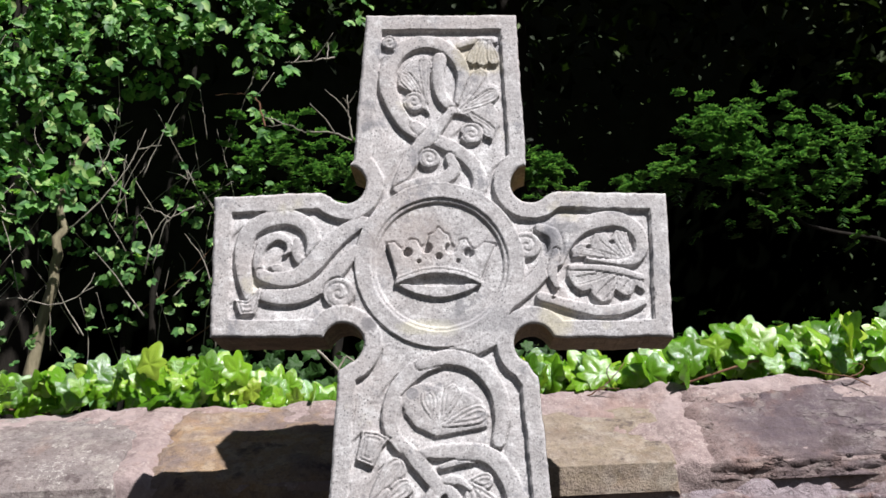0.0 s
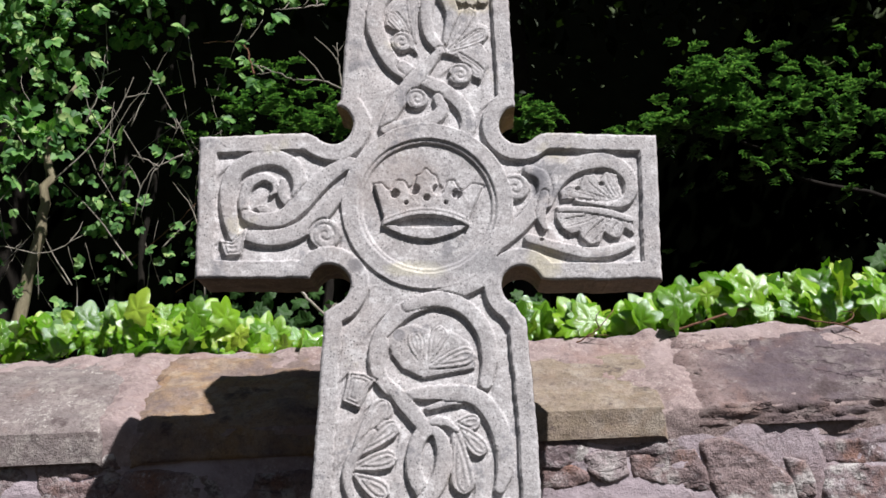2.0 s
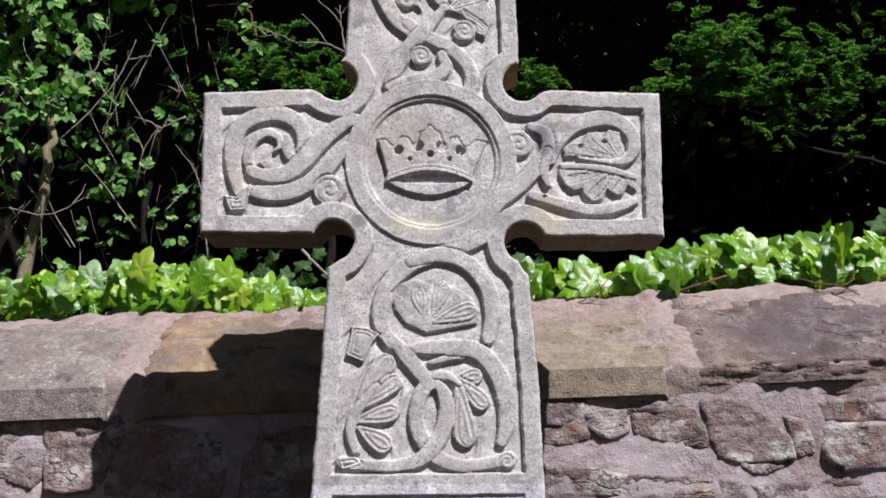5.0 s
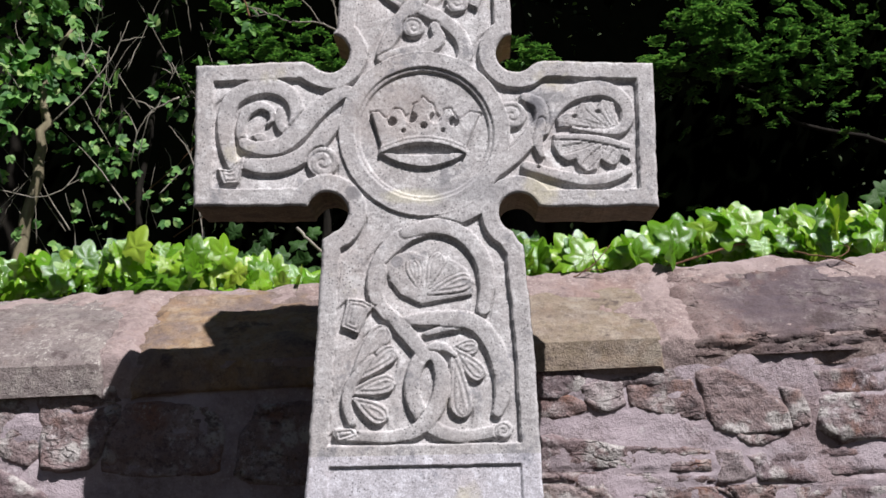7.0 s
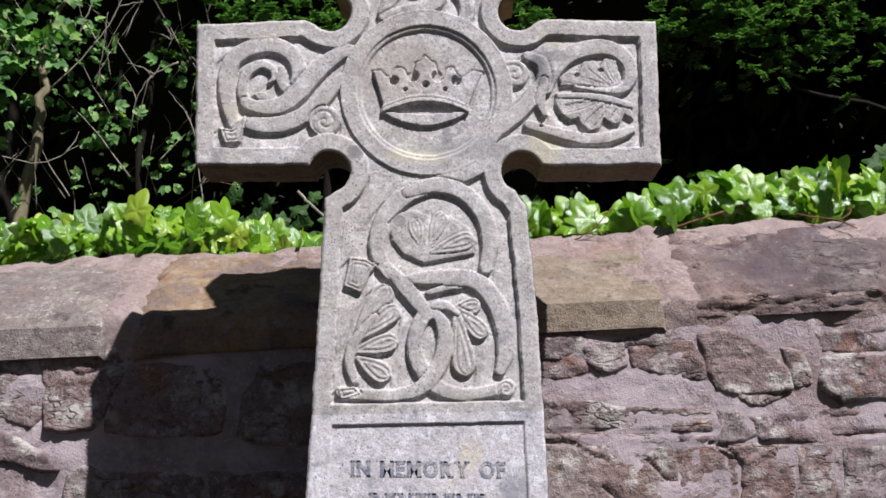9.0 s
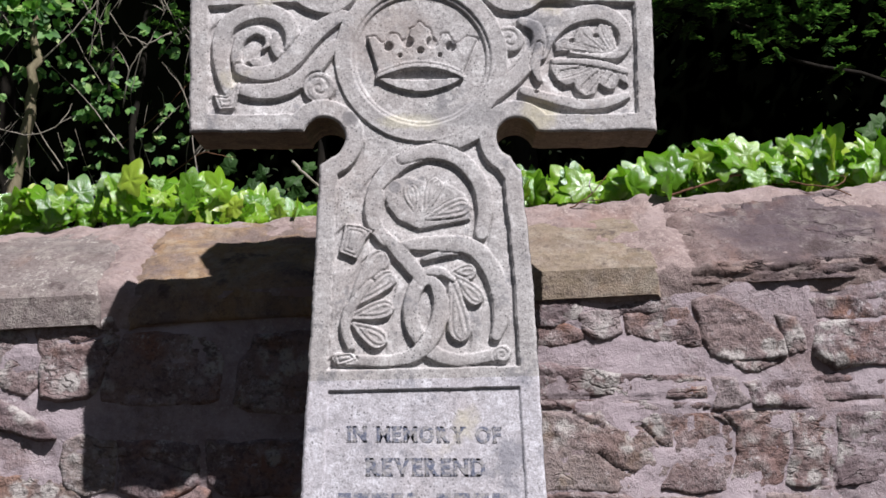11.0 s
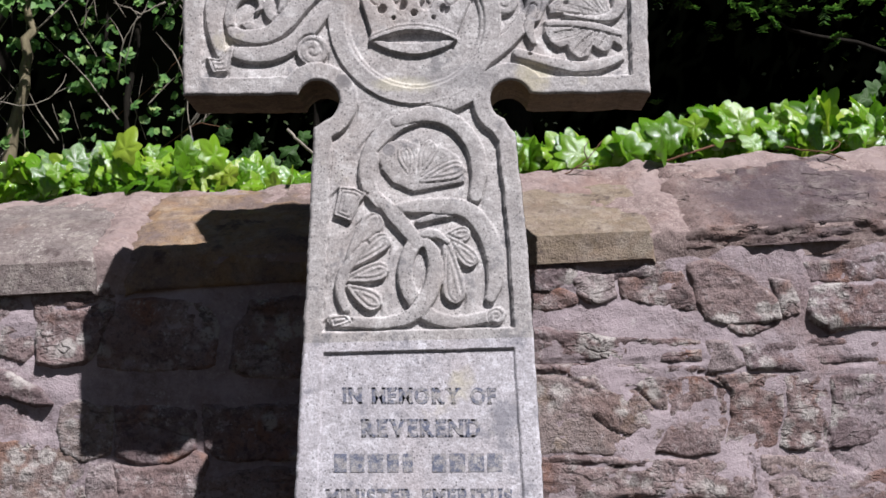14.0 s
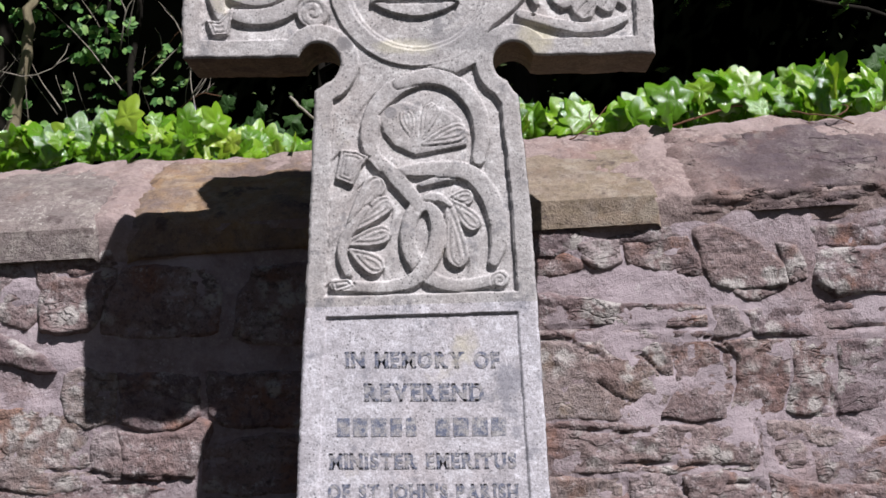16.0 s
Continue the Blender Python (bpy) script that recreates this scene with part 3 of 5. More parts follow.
rubble(BROWN, 0.014, 0.2, 0.4, (0.807, 1.035), (0.905, 1.008), (0.984, 0.997), (1.147, 0.996), (1.135, 0.867), (0.807, 0.880))
rubble(BROWN, 0.026, 0.5, 0.6, (-0.892, 1.587), (-0.815, 1.603), (-0.716, 1.603), (-0.703, 1.570), (-0.716, 1.515), (-0.747, 1.454), (-0.775, 1.418), (-0.840, 1.417), (-0.875, 1.424), (-0.884, 1.484))
rubble(BROWN, 0.016, 0.3, 0.6, (-1.046, 1.581), (-0.969, 1.581), (-0.910, 1.558), (-0.894, 1.510), (-0.889, 1.458), (-0.916, 1.433), (-0.980, 1.451), (-1.044, 1.443))
rubble(DARK, 0.030, 0.8, 1.0, (-1.044, 1.414), (-0.967, 1.414), (-0.916, 1.386), (-0.867, 1.354), (-0.849, 1.332), (-0.890, 1.329), (-0.941, 1.348), (-1.043, 1.359))
rubble(LICHEN, 0.022, 0.3, 0.4, (-0.824, 1.316), (-0.788, 1.330), (-0.711, 1.322), (-0.706, 1.271), (-0.716, 1.210), (-0.775, 1.201), (-0.815, 1.223), (-0.831, 1.269))
rubble(LICHEN, 0.018, 0.2, 0.3, (-1.041, 1.244), (-0.940, 1.246), (-0.889, 1.252), (-0.826, 1.229), (-0.775, 1.191), (-0.762, 1.107), (-0.774, 1.057), (-0.887, 1.054), (-1.038, 1.080))
rubble(PALE, 0.020, 0.2, 0.3, (-0.764, 1.191), (-0.711, 1.191), (-0.693, 1.142), (-0.696, 1.084), (-0.741, 1.078), (-0.762, 1.120))
rubble(BROWN, 0.028, 0.3, 0.4, (-0.703, 1.189), (-0.634, 1.176), (-0.568, 1.176), (-0.516, 1.207), (-0.491, 1.196), (-0.512, 1.136), (-0.533, 1.081), (-0.609, 1.076), (-0.686, 1.084), (-0.688, 1.142))
rubble(DARK, 0.020, 0.3, 1.0, (-1.038, 1.070), (-0.887, 1.049), (-0.761, 1.067), (-0.584, 1.067), (-0.533, 1.058), (-0.539, 0.935), (-1.036, 0.955))
rubble(BROWN, 0.022, 0.3, 0.4, (-0.696, 1.562), (-0.594, 1.565), (-0.482, 1.556), (-0.462, 1.497), (-0.473, 1.411), (-0.582, 1.396), (-0.685, 1.399), (-0.742, 1.412), (-0.732, 1.479))
rubble(BROWN, 0.020, 0.3, 0.4, (-0.391, 1.551), (-0.320, 1.559), (-0.214, 1.556), (-0.218, 1.384), (-0.323, 1.372), (-0.401, 1.385), (-0.432, 1.404), (-0.420, 1.483))
rubble(DARK, 0.022, 0.4, 0.5, (-0.703, 1.317), (-0.595, 1.318), (-0.516, 1.305), (-0.511, 1.219), (-0.570, 1.189), (-0.647, 1.187), (-0.701, 1.206))
rubble(DARK, 0.022, 0.4, 0.5, (-0.500, 1.315), (-0.402, 1.307), (-0.207, 1.310), (-0.209, 1.189), (-0.352, 1.186), (-0.468, 1.198), (-0.498, 1.225))
rubble(BROWN, 0.016, 0.3, 0.5, (-0.507, 1.136), (-0.430, 1.158), (-0.326, 1.167), (-0.210, 1.166), (-0.213, 1.035), (-0.367, 1.034), (-0.502, 1.046))
rubble(DARK, 0.016, 0.3, 0.5, (-0.508, 1.029), (-0.367, 1.016), (-0.213, 1.018), (-0.216, 0.909), (-0.509, 0.921))
rubble(BROWN, 0.014, 0.2, 0.5, (-0.188, 1.542), (0.024, 1.544), (0.225, 1.543), (0.218, 1.383), (-0.008, 1.377), (-0.192, 1.378))
rubble(DARK, 0.014, 0.2, 0.5, (-0.186, 1.305), (0.016, 1.311), (0.215, 1.317), (0.209, 1.187), (0.012, 1.181), (-0.189, 1.188))
rubble(BROWN, 0.014, 0.2, 0.5, (-0.189, 1.165), (0.011, 1.163), (0.208, 1.161), (0.202, 1.019), (0.007, 1.019), (-0.192, 1.034))


def plain_stone_mesh(w, h, proud, seed):
    """A roughly squared rubble stone for the parts of the wall laid in courses."""
    a, b = w / 2, h / 2
    return rubble_mesh(BROWN, proud, 0.3, 0.5, ((-a, -b), (0, -0.95 * b), (a, -b), (0.96 * a, 0), (a, b), (0.1 * a, 0.94 * b), (-a, b), (-0.97 * a, 0)), seed)[0]


def courses():
    """The rest of the wall, in rough courses that share a few stones."""
    kinds = [plain_stone_mesh(0.34, 0.15, 0.016, 900 + 13 * k) for k in range(6)]
    rng = random.Random(5)
    z = 0.03
    while z < 1.5:
        h = rng.uniform(0.13, 0.19)
        x = -2.5 + rng.uniform(0, 0.2)
        while x < 2.4:
            w = rng.uniform(0.22, 0.46)
            cx, cz = x + w / 2, z + h / 2
            if cz < 0.93 or abs(cx - 0.0) > 1.24 + w / 2:
                st = part("stone", rng.choice(kinds), wall)
                st.location, st.scale = (cx, wall_y(cx), cz), (w / 0.36, 1, h / 0.165)
            x += w
        z += h


courses()


def bulge(x):
    """The exponent of the coping's slope: the older stones swell in the middle."""
    return 0.92 - 0.16 * min(max((0.03 - x) / 0.05, 0), 1)


def coping_mesh(x0, x1, seed, rough, material, lip=0.07, top=(0.68, 1.905), front=0.0, tear=0.0):
    """A coping stone with a sloping weathered top and an upright lip. top: where the slope ends, y and z, at its middle."""
    nx = max(12, int((x1 - x0) / 0.008))
    xm = (x0 + x1) / 2
    yl, zl = wall_y(xm) - 0.038 - front, lip_z(xm)
    # the profile from under the lip, up the lip, up the slope and down the back
    prof = [(yl + 0.16, zl - lip - 0.004, 0.3), (yl + 0.045, zl - lip, 0.6)]
    prof += [(yl + 0.006, zl - lip + 0.002 + s * lip / 7, 1.0) for s in range(8)]
    for s in range(1, 33):
        f = s / 32
        prof.append((yl + 0.006 + (top[0] - yl) * f, zl + (top[1] - zl) * f ** bulge(xm), 1.0))
    prof += [(top[0] + 0.05, top[1] - 0.02, 0.4), (top[0] + 0.08, zl - lip, 0.2), (yl + 0.16, zl - lip - 0.008, 0.1)]
    xs = np.linspace(x0, x1, nx)
    verts = []
    for i, x in enumerate(xs):
        e = min(i, nx - 1 - i) / (nx - 1) * (x1 - x0)
        droop = 0.012 * max(0, 1 - e / 0.014) ** 2 if rough < 0.008 else 0.022 * max(0, 1 - e / 0.07) ** 2
        for j, (y, z, g) in enumerate(prof):
            amp = rough * g * (0.4 if 2 <= j < 10 and not tear else 1.0)
            n1 = float(fbm(x * 9, j * 0.35, seed)) * amp * 2.0
            n2 = float(fbm(x * 30, j * 0.9, seed + 3)) * amp
            bite = 0.0
            if tear and 2 <= j < 12:
                bite = tear * (0.35 + 1.1 * float(vnoise(x * 18, j * 1.1, seed + 8)) + 0.8 * float(vnoise(x * 5, math.floor(j / 2.6) * 3.1, seed + 9))) * (1 - (j - 2) / 11)
            ny, nz = (-0.5, 0.86) if j > 9 else (-1.0, 0.1)
            verts.append((x, y + (n1 + n2) * ny * -1 + droop + bite, z + (n1 + n2) * nz * -1 + 0.033 * (x - xm) - droop))
    m = len(prof)
    faces = [(i * m + j, i * m + j + 1, (i + 1) * m + j + 1, (i + 1) * m + j) for i in range(nx - 1) for j in range(m - 1)]
    faces = [f[::-1] for f in faces]
    faces.append([j for j in range(m - 1)][::-1])
    faces.append([(nx - 1) * m + j for j in range(m - 1)])
    me = mesh_from("coping_stone", verts, faces, material)
    if rough < 0.008:
        me.set_sharp_from_angle(angle=radians(32))
    return me


coping = thing("coping", "row of weathered sloping sandstone coping stones along the wall", "wall coping", kind="structure")
for x0, x1, seed, rough, mat, lip, top, front, tear, label in (
    (-2.4, -1.42, 1, 0.010, COPE_GREY, 0.07, (0.82, 1.84), 0.0, 0.0, "grey coping stone"),
    (-1.38, -0.745, 2, 0.007, COPE_GREY, 0.070, (0.83, 1.873), 0.0, 0.0, "grey coping stone with white lichen along its edge"),
    (-0.700, 0.01, 3, 0.014, COPE_RUST, 0.075, (0.82, 1.895), -0.02, 0.0, "brown and ochre coping stone"),
    (0.04, 0.585, 4, 0.005, COPE_OCHRE, 0.068, (0.70, 1.885), -0.014, 0.0, "smooth ochre coping stone with a sawn lip"),
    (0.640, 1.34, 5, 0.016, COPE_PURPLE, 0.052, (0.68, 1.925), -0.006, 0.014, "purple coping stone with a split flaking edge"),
    (1.37, 2.4, 6, 0.012, COPE_PURPLE, 0.07, (0.70, 1.95), 0.0, 0.03, "purple coping stone"),
):
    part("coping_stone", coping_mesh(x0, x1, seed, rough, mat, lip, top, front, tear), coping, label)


def coping_bed():
    """Mortar smeared between and over the back of the coping stones."""
    xs, n = np.arange(-2.4, 2.4, 0.009), 60
    knots = [-2.4, -1.07, -0.35, 0.30, 0.98, 2.4]
    verts = []
    for x in xs:
        yl, zl = wall_y(x) - 0.014, lip_z(x) - 0.004
        yt = float(np.interp(x, knots, [0.83, 0.835, 0.825, 0.72, 0.69, 0.70]))
        zt = float(np.interp(x, knots, [1.80, 1.874, 1.894, 1.890, 1.925, 1.95]))
        for j in range(8):
            k = 0.010 * float(fbm(x * 14, j * 0.4, 70))
            verts.append((x, yl + 0.012 - 0.012 * j / 7 + k, zl - 0.075 + 0.075 * j / 7))
        for j in range(1, n):
            f = j / (n - 1)
            k = 0.044 * float(fbm(x * 5, f * 2.4, 71, 5)) + 0.013 * float(fbm(x * 26, f * 14, 72))
            rise = max(0.0, (f - 0.66) / 0.34) * (0.012 + 0.03 * float(vnoise(x * 4.5, 2.0, 73)))
            joint = sum(math.exp(-(((x - c + 0.02 * float(fbm(f * 9, c, 77))) / 0.046) ** 2)) for c in (-1.40, -0.722, 0.025, 0.618, 1.355))
            verts.append((x, yl + (yt - yl) * f - k * 0.4 - 0.006 * joint, zl + (zt - zl) * f ** bulge(x) + k + rise - 0.0085 + 0.016 * joint * (1 - 0.5 * f)))
        verts.append((x, yt + 0.2, zt - 0.03))
        verts.append((x, yt + 0.2, 1.62))
    m = n + 9
    faces = [(i * m + j, (i + 1) * m + j, (i + 1) * m + j + 1, i * m + j + 1) for i in range(len(xs) - 1) for j in range(m - 1)]
    part("mortar_bed", mesh_from("mortar_bed", verts, faces, OLD_MORTAR), coping, "pinkish mortar bedding the coping")


coping_bed()


# ---- the memorial cross ----
def arc(cx, cz, r, a0, a1, n=18):
    return [(cx + r * math.cos(radians(a0 + (a1 - a0) * k / n)), cz + r * math.sin(radians(a0 + (a1 - a0) * k / n))) for k in range(n + 1)]


def cross_outline():
    """The front outline, clockwise from the top left, with round-cut inner corners."""
    p = [(-0.160, 2.646), (0.173, 2.652), (0.183, 2.306)]
    p += arc(0.189, 2.255, 0.042, 100, 320) + [(0.236, 2.236), (0.250, 2.239)]
    p += [(0.482, 2.235), (0.475, 1.922), (0.238, 1.920)]
    p += arc(0.185, 1.910, 0.042, 18, 250) + [(0.182, 1.850), (0.192, 1.842)]
    p += [(0.207, 1.601), (0.220, 1.044), (0.250, 0.0), (-0.345, 0.0), (-0.268, 1.063), (-0.231, 1.607), (-0.216, 1.856), (-0.207, 1.862)]
    p += arc(-0.206, 1.912, 0.042, -70, 162) + [(-0.252, 1.925), (-0.475, 1.926), (-0.476, 2.225), (-0.254, 2.236), (-0.243, 2.233)]
    p += arc(-0.202, 2.254, 0.042, 220, 440) + [(-0.186, 2.309)]
    # dense and slightly chipped
    out = []
    for k in range(len(p)):
        a, b = np.array(p[k]), np.array(p[(k + 1) % len(p)])
        n = max(1, int(np.linalg.norm(b - a) / 0.005))
        for s in range(n):
            out.append(a + (b - a) * s / n)
    q = np.array(out)
    d = np.roll(q, -1, 0) - np.roll(q, 1, 0)
    nrm = np.stack([-d[:, 1], d[:, 0]], 1) / (np.linalg.norm(d, axis=1)[:, None] + 1e-9)
    s = np.arange(len(q)) * 0.005
    chip = 0.0035 * fbm(s * 18, s * 0, 5) + 0.003 * fbm(s * 90, s * 0 + 3, 6)
    return q + nrm * np.asarray(chip)[:, None]


STEP = 0.0021
GX, GZ = np.meshgrid(np.arange(-0.49, 0.4961, STEP), np.arange(0.90, 2.664, STEP))
OUTLINE = cross_outline()
EDGE = edge_distance(GX, GZ, OUTLINE)
# the hand-cut edges waver
WX = GX + 0.0022 * np.asarray(fbm(GX * 30, GZ * 30, 21))
WZ = GZ + 0.0022 * np.asarray(fbm(GX * 30 + 7, GZ * 30, 22))
RIM, DEPTH = 0.037, 0.0105
MED = (-0.006, 2.080)


def ease(d, width):
    """0 outside, 1 inside, over a short slope about d = 0."""
    t = np.clip(d / width + 0.5, 0, 1)
    return t * t * (3 - 2 * t)


relief = np.full(GX.shape, -DEPTH)


def ribbon(top, *points, flush=False):
    """Cuts one raised ribbon of the scrollwork. top: how high it reaches (1: level with the rim); points: x, z and half its width there; flush: it runs into its neighbours."""
    line = spline(points, 7)
    wide = max(p[2] for p in points)
    lo, hi = line[:, :2].min(0) - wide - 0.02, line[:, :2].max(0) + wide + 0.02
    box = np.where((GX > lo[0]) & (GX < hi[0]) & (GZ > lo[1]) & (GZ < hi[1]))
    px, pz = WX[box], WZ[box]
    inside = np.full(px.shape, -1e9)
    half = np.full(px.shape, 0.01)
    for (ax, az, aw), (bx, bz, bw) in zip(line[:-1], line[1:]):
        ex, ez = bx - ax, bz - az
        t = np.clip(((px - ax) * ex + (pz - az) * ez) / (ex * ex + ez * ez + 1e-12), 0, 1)
        w = np.maximum(aw + (bw - aw) * t, 0.002)
        d = w - np.hypot(px - ax - t * ex, pz - az - t * ez)
        near = d > inside
        inside, half = np.where(near, d, inside), np.where(near, w, half)
    u = np.clip(1 - inside / half, 0, 1)
    crest = -DEPTH * (1 - top) - 0.0014 * u**3
    here = relief[box]
    # a narrow seam sets each ribbon off from what it crosses
    seam = here if flush else np.where((inside < 0) & (inside > -0.0022), np.minimum(here, -0.0042), here)
    relief[box] = np.where(inside > -0.0011, np.maximum(-DEPTH, seam + (crest - seam) * ease(inside, 0.0022)), seam)


def lobe(bx, bz, tx, tz, wide):
    """Cuts one tear-shaped leaf lobe from its base to its round tip, with a nested incised line."""
    L = math.hypot(tx - bx, tz - bz)
    ax, az = (tx - bx) / L, (tz - bz) / L
    box = np.where((np.abs(GX - (bx + tx) / 2) < L) & (np.abs(GZ - (bz + tz) / 2) < L))
    px, pz = WX[box] - bx, WZ[box] - bz
    u = (px * ax + pz * az) / L
    v = np.abs(-px * az + pz * ax)
    # a tear: narrow base, widest at two thirds, round tip
    uc = np.clip(u, 0, 1)
    r = wide / 2
    head = 1 - r / L
    half = np.where(uc < head, r * (0.22 + 0.78 * np.sin(uc / max(head, 0.05) * math.pi / 2) ** 1.2), np.sqrt(np.maximum(r**2 - ((uc - head) * L) ** 2, 0)))
    d = half - v
    d = np.where((u < 0) | (u > 1), -0.01, d)
    here = relief[box]
    seam = np.where((d < 0) & (d > -0.0025), np.minimum(here, -0.0048), here)
    q = np.clip(d / r, 0, 1)
    crest = -0.0010 - 0.0024 * np.exp(-(((d - 0.42 * r) / 0.0022) ** 2)) - 0.0022 * np.exp(-(((d - 0.90 * r) / 0.0024) ** 2)) + 0.0008 * q - 0.004 * np.clip(0.35 - u, 0, 1)
    relief[box] = np.where(d > -0.001, seam + (crest - seam) * ease(d, 0.002), seam)


def curl(cx, cz, r):
    """A small raised volute with a spiral groove."""
    dx, dz = WX - cx, WZ - cz
    q = np.hypot(dx, dz)
    turn = np.arctan2(dz, dx) / (2 * math.pi)
    wave = np.cos(2 * math.pi * (1.9 * q / r - turn))
    top = -0.0012 - 0.0024 * np.clip(wave, 0, 1) ** 1.5
    set_top(r - q, top)


def set_top(d, top):
    """Raises what lies inside d = 0 to a height, with a narrow seam round it."""
    global relief
    seam = np.where((d < 0) & (d > -0.0025), np.minimum(relief, -0.005), relief)
    relief = np.where(d > -0.001, seam + (top - seam) * ease(d, 0.002), seam)


def plate(*points):
    """A flat bud with a nested incised outline."""
    d = edge_distance(WX, WZ, points)
    set_top(d, -0.0008 - 0.0032 * np.exp(-(((d - 0.0055) / 0.0016) ** 2)) - 0.0025 * np.exp(-(((d - 0.013) / 0.0016) ** 2)))


def pit(cx, cz, r):
    """A drilled hollow."""
    global relief
    relief = relief + (-0.0135 - relief) * ease(r - np.hypot(WX - cx, (WZ - cz) * 1.3), 0.003)


def pad(top, *points):
    """A raised leaf of free outline."""
    d = edge_distance(WX, WZ, points)
    set_top(d, top - 0.0012 * np.clip(1 - d / 0.012, 0, 1))


def carve():
    """All the scrollwork, panel by panel."""
    # head
    pad(-0.0012, (-0.023, 2.415), (-0.032, 2.455), (-0.015, 2.534), (-0.031, 2.553), (-0.061, 2.539), (-0.088, 2.507), (-0.091, 2.478), (-0.069, 2.467), (-0.053, 2.461), (-0.041, 2.428))
    lobe(-0.033, 2.441, -0.081, 2.507, 0.026)
    lobe(-0.028, 2.441, -0.034, 2.542, 0.021)
    curl(-0.056, 2.441, 0.023)
    ribbon(1.00, (-0.046, 2.363, 0.0119), (-0.078, 2.395, 0.0167), (-0.102, 2.441, 0.0179), (-0.114, 2.487, 0.0190), (-0.105, 2.536, 0.0190), (-0.068, 2.574, 0.0167), (-0.015, 2.582, 0.0155), (0.032, 2.556, 0.0155), (0.052, 2.511, 0.0143), (0.045, 2.466, 0.0107), (0.036, 2.439, 0.0060))
    ribbon(0.95, (0.076, 2.230, 0.0155), (0.083, 2.261, 0.0155), (0.069, 2.299, 0.0155), (0.030, 2.334, 0.0155), (-0.014, 2.357, 0.0143), (-0.054, 2.386, 0.0119))
    pad(-0.0010, (0.033, 2.415), (0.051, 2.455), (0.072, 2.511), (0.090, 2.525), (0.107, 2.514), (0.108, 2.487), (0.128, 2.479), (0.132, 2.458), (0.115, 2.440), (0.126, 2.421), (0.128, 2.390), (0.110, 2.351), (0.086, 2.387), (0.056, 2.409))
    lobe(0.040, 2.423, 0.092, 2.517, 0.029)
    lobe(0.045, 2.421, 0.125, 2.463, 0.026)
    lobe(0.062, 2.416, 0.112, 2.364, 0.026)
    ribbon(0.97, (0.001, 2.543, 0.0155), (-0.004, 2.501, 0.0131), (0.002, 2.461, 0.0131), (0.020, 2.434, 0.0119), (0.033, 2.421, 0.0083))
    ribbon(1.00, (0.026, 2.422, 0.0083), (-0.009, 2.379, 0.0143), (-0.046, 2.335, 0.0179), (-0.071, 2.296, 0.0167), (-0.092, 2.251, 0.0131))
    curl(0.067, 2.369, 0.025)
    pit(0.039, 2.366, 0.0071)
    curl(-0.025, 2.312, 0.023)
    ribbon(0.95, (-0.097, 2.241, 0.0071), (-0.055, 2.258, 0.0095), (-0.001, 2.264, 0.0143), (0.027, 2.286, 0.0143), (0.019, 2.314, 0.0107))
    ribbon(0.90, (0.044, 2.575, 0.0071), (0.079, 2.587, 0.0095), (0.124, 2.587, 0.0071))
    lobe(0.091, 2.589, 0.068, 2.532, 0.026)
    lobe(0.101, 2.590, 0.093, 2.527, 0.026)
    lobe(0.111, 2.590, 0.122, 2.530, 0.026)
    curl(-0.108, 2.581, 0.017)
    pit(-0.109, 2.559, 0.0095)
    # arm with the scroll
    ribbon(1.00, (-0.398, 2.007, 0.0107), (-0.409, 2.052, 0.0155), (-0.413, 2.106, 0.0179), (-0.400, 2.151, 0.0179), (-0.362, 2.176, 0.0179), (-0.316, 2.180, 0.0179), (-0.280, 2.159, 0.0167), (-0.267, 2.118, 0.0155), (-0.276, 2.082, 0.0143))
    ribbon(0.95, (-0.370, 2.050, 0.0107), (-0.382, 2.081, 0.0107), (-0.375, 2.117, 0.0107), (-0.348, 2.139, 0.0107), (-0.323, 2.131, 0.0083), (-0.318, 2.111, 0.0060), (-0.327, 2.100, 0.0036))
    ribbon(0.90, (-0.302, 2.132, 0.0048), (-0.306, 2.107, 0.0083), (-0.295, 2.087, 0.0095), (-0.277, 2.090, 0.0060))
    lobe(-0.357, 2.076, -0.331, 2.066, 0.019)
    ribbon(1.00, (-0.163, 2.171, 0.0119), (-0.201, 2.151, 0.0167), (-0.239, 2.115, 0.0190), (-0.271, 2.076, 0.0190), (-0.305, 2.052, 0.0179), (-0.342, 2.047, 0.0155), (-0.375, 2.057, 0.0119))
    ribbon(1.00, (-0.182, 2.112, 0.0095), (-0.209, 2.076, 0.0155), (-0.249, 2.037, 0.0167), (-0.295, 2.014, 0.0179), (-0.341, 2.010, 0.0167), (-0.380, 2.016, 0.0107))
    curl(-0.215, 2.018, 0.032)
    plate((-0.428, 2.005), (-0.401, 2.002), (-0.374, 2.033), (-0.378, 2.005), (-0.386, 1.974), (-0.416, 1.972))
    # arm with the leaves
    pad(-0.0020, (0.273, 2.092), (0.270, 2.111), (0.292, 2.123), (0.313, 2.123), (0.324, 2.146), (0.346, 2.148), (0.357, 2.135), (0.370, 2.153), (0.392, 2.148), (0.397, 2.116), (0.403, 2.096), (0.370, 2.084), (0.317, 2.093))
    lobe(0.376, 2.091, 0.281, 2.109, 0.015)
    lobe(0.381, 2.094, 0.334, 2.143, 0.017)
    lobe(0.391, 2.099, 0.377, 2.148, 0.015)
    pit(0.308, 2.116, 0.0048)
    pit(0.359, 2.126, 0.0048)
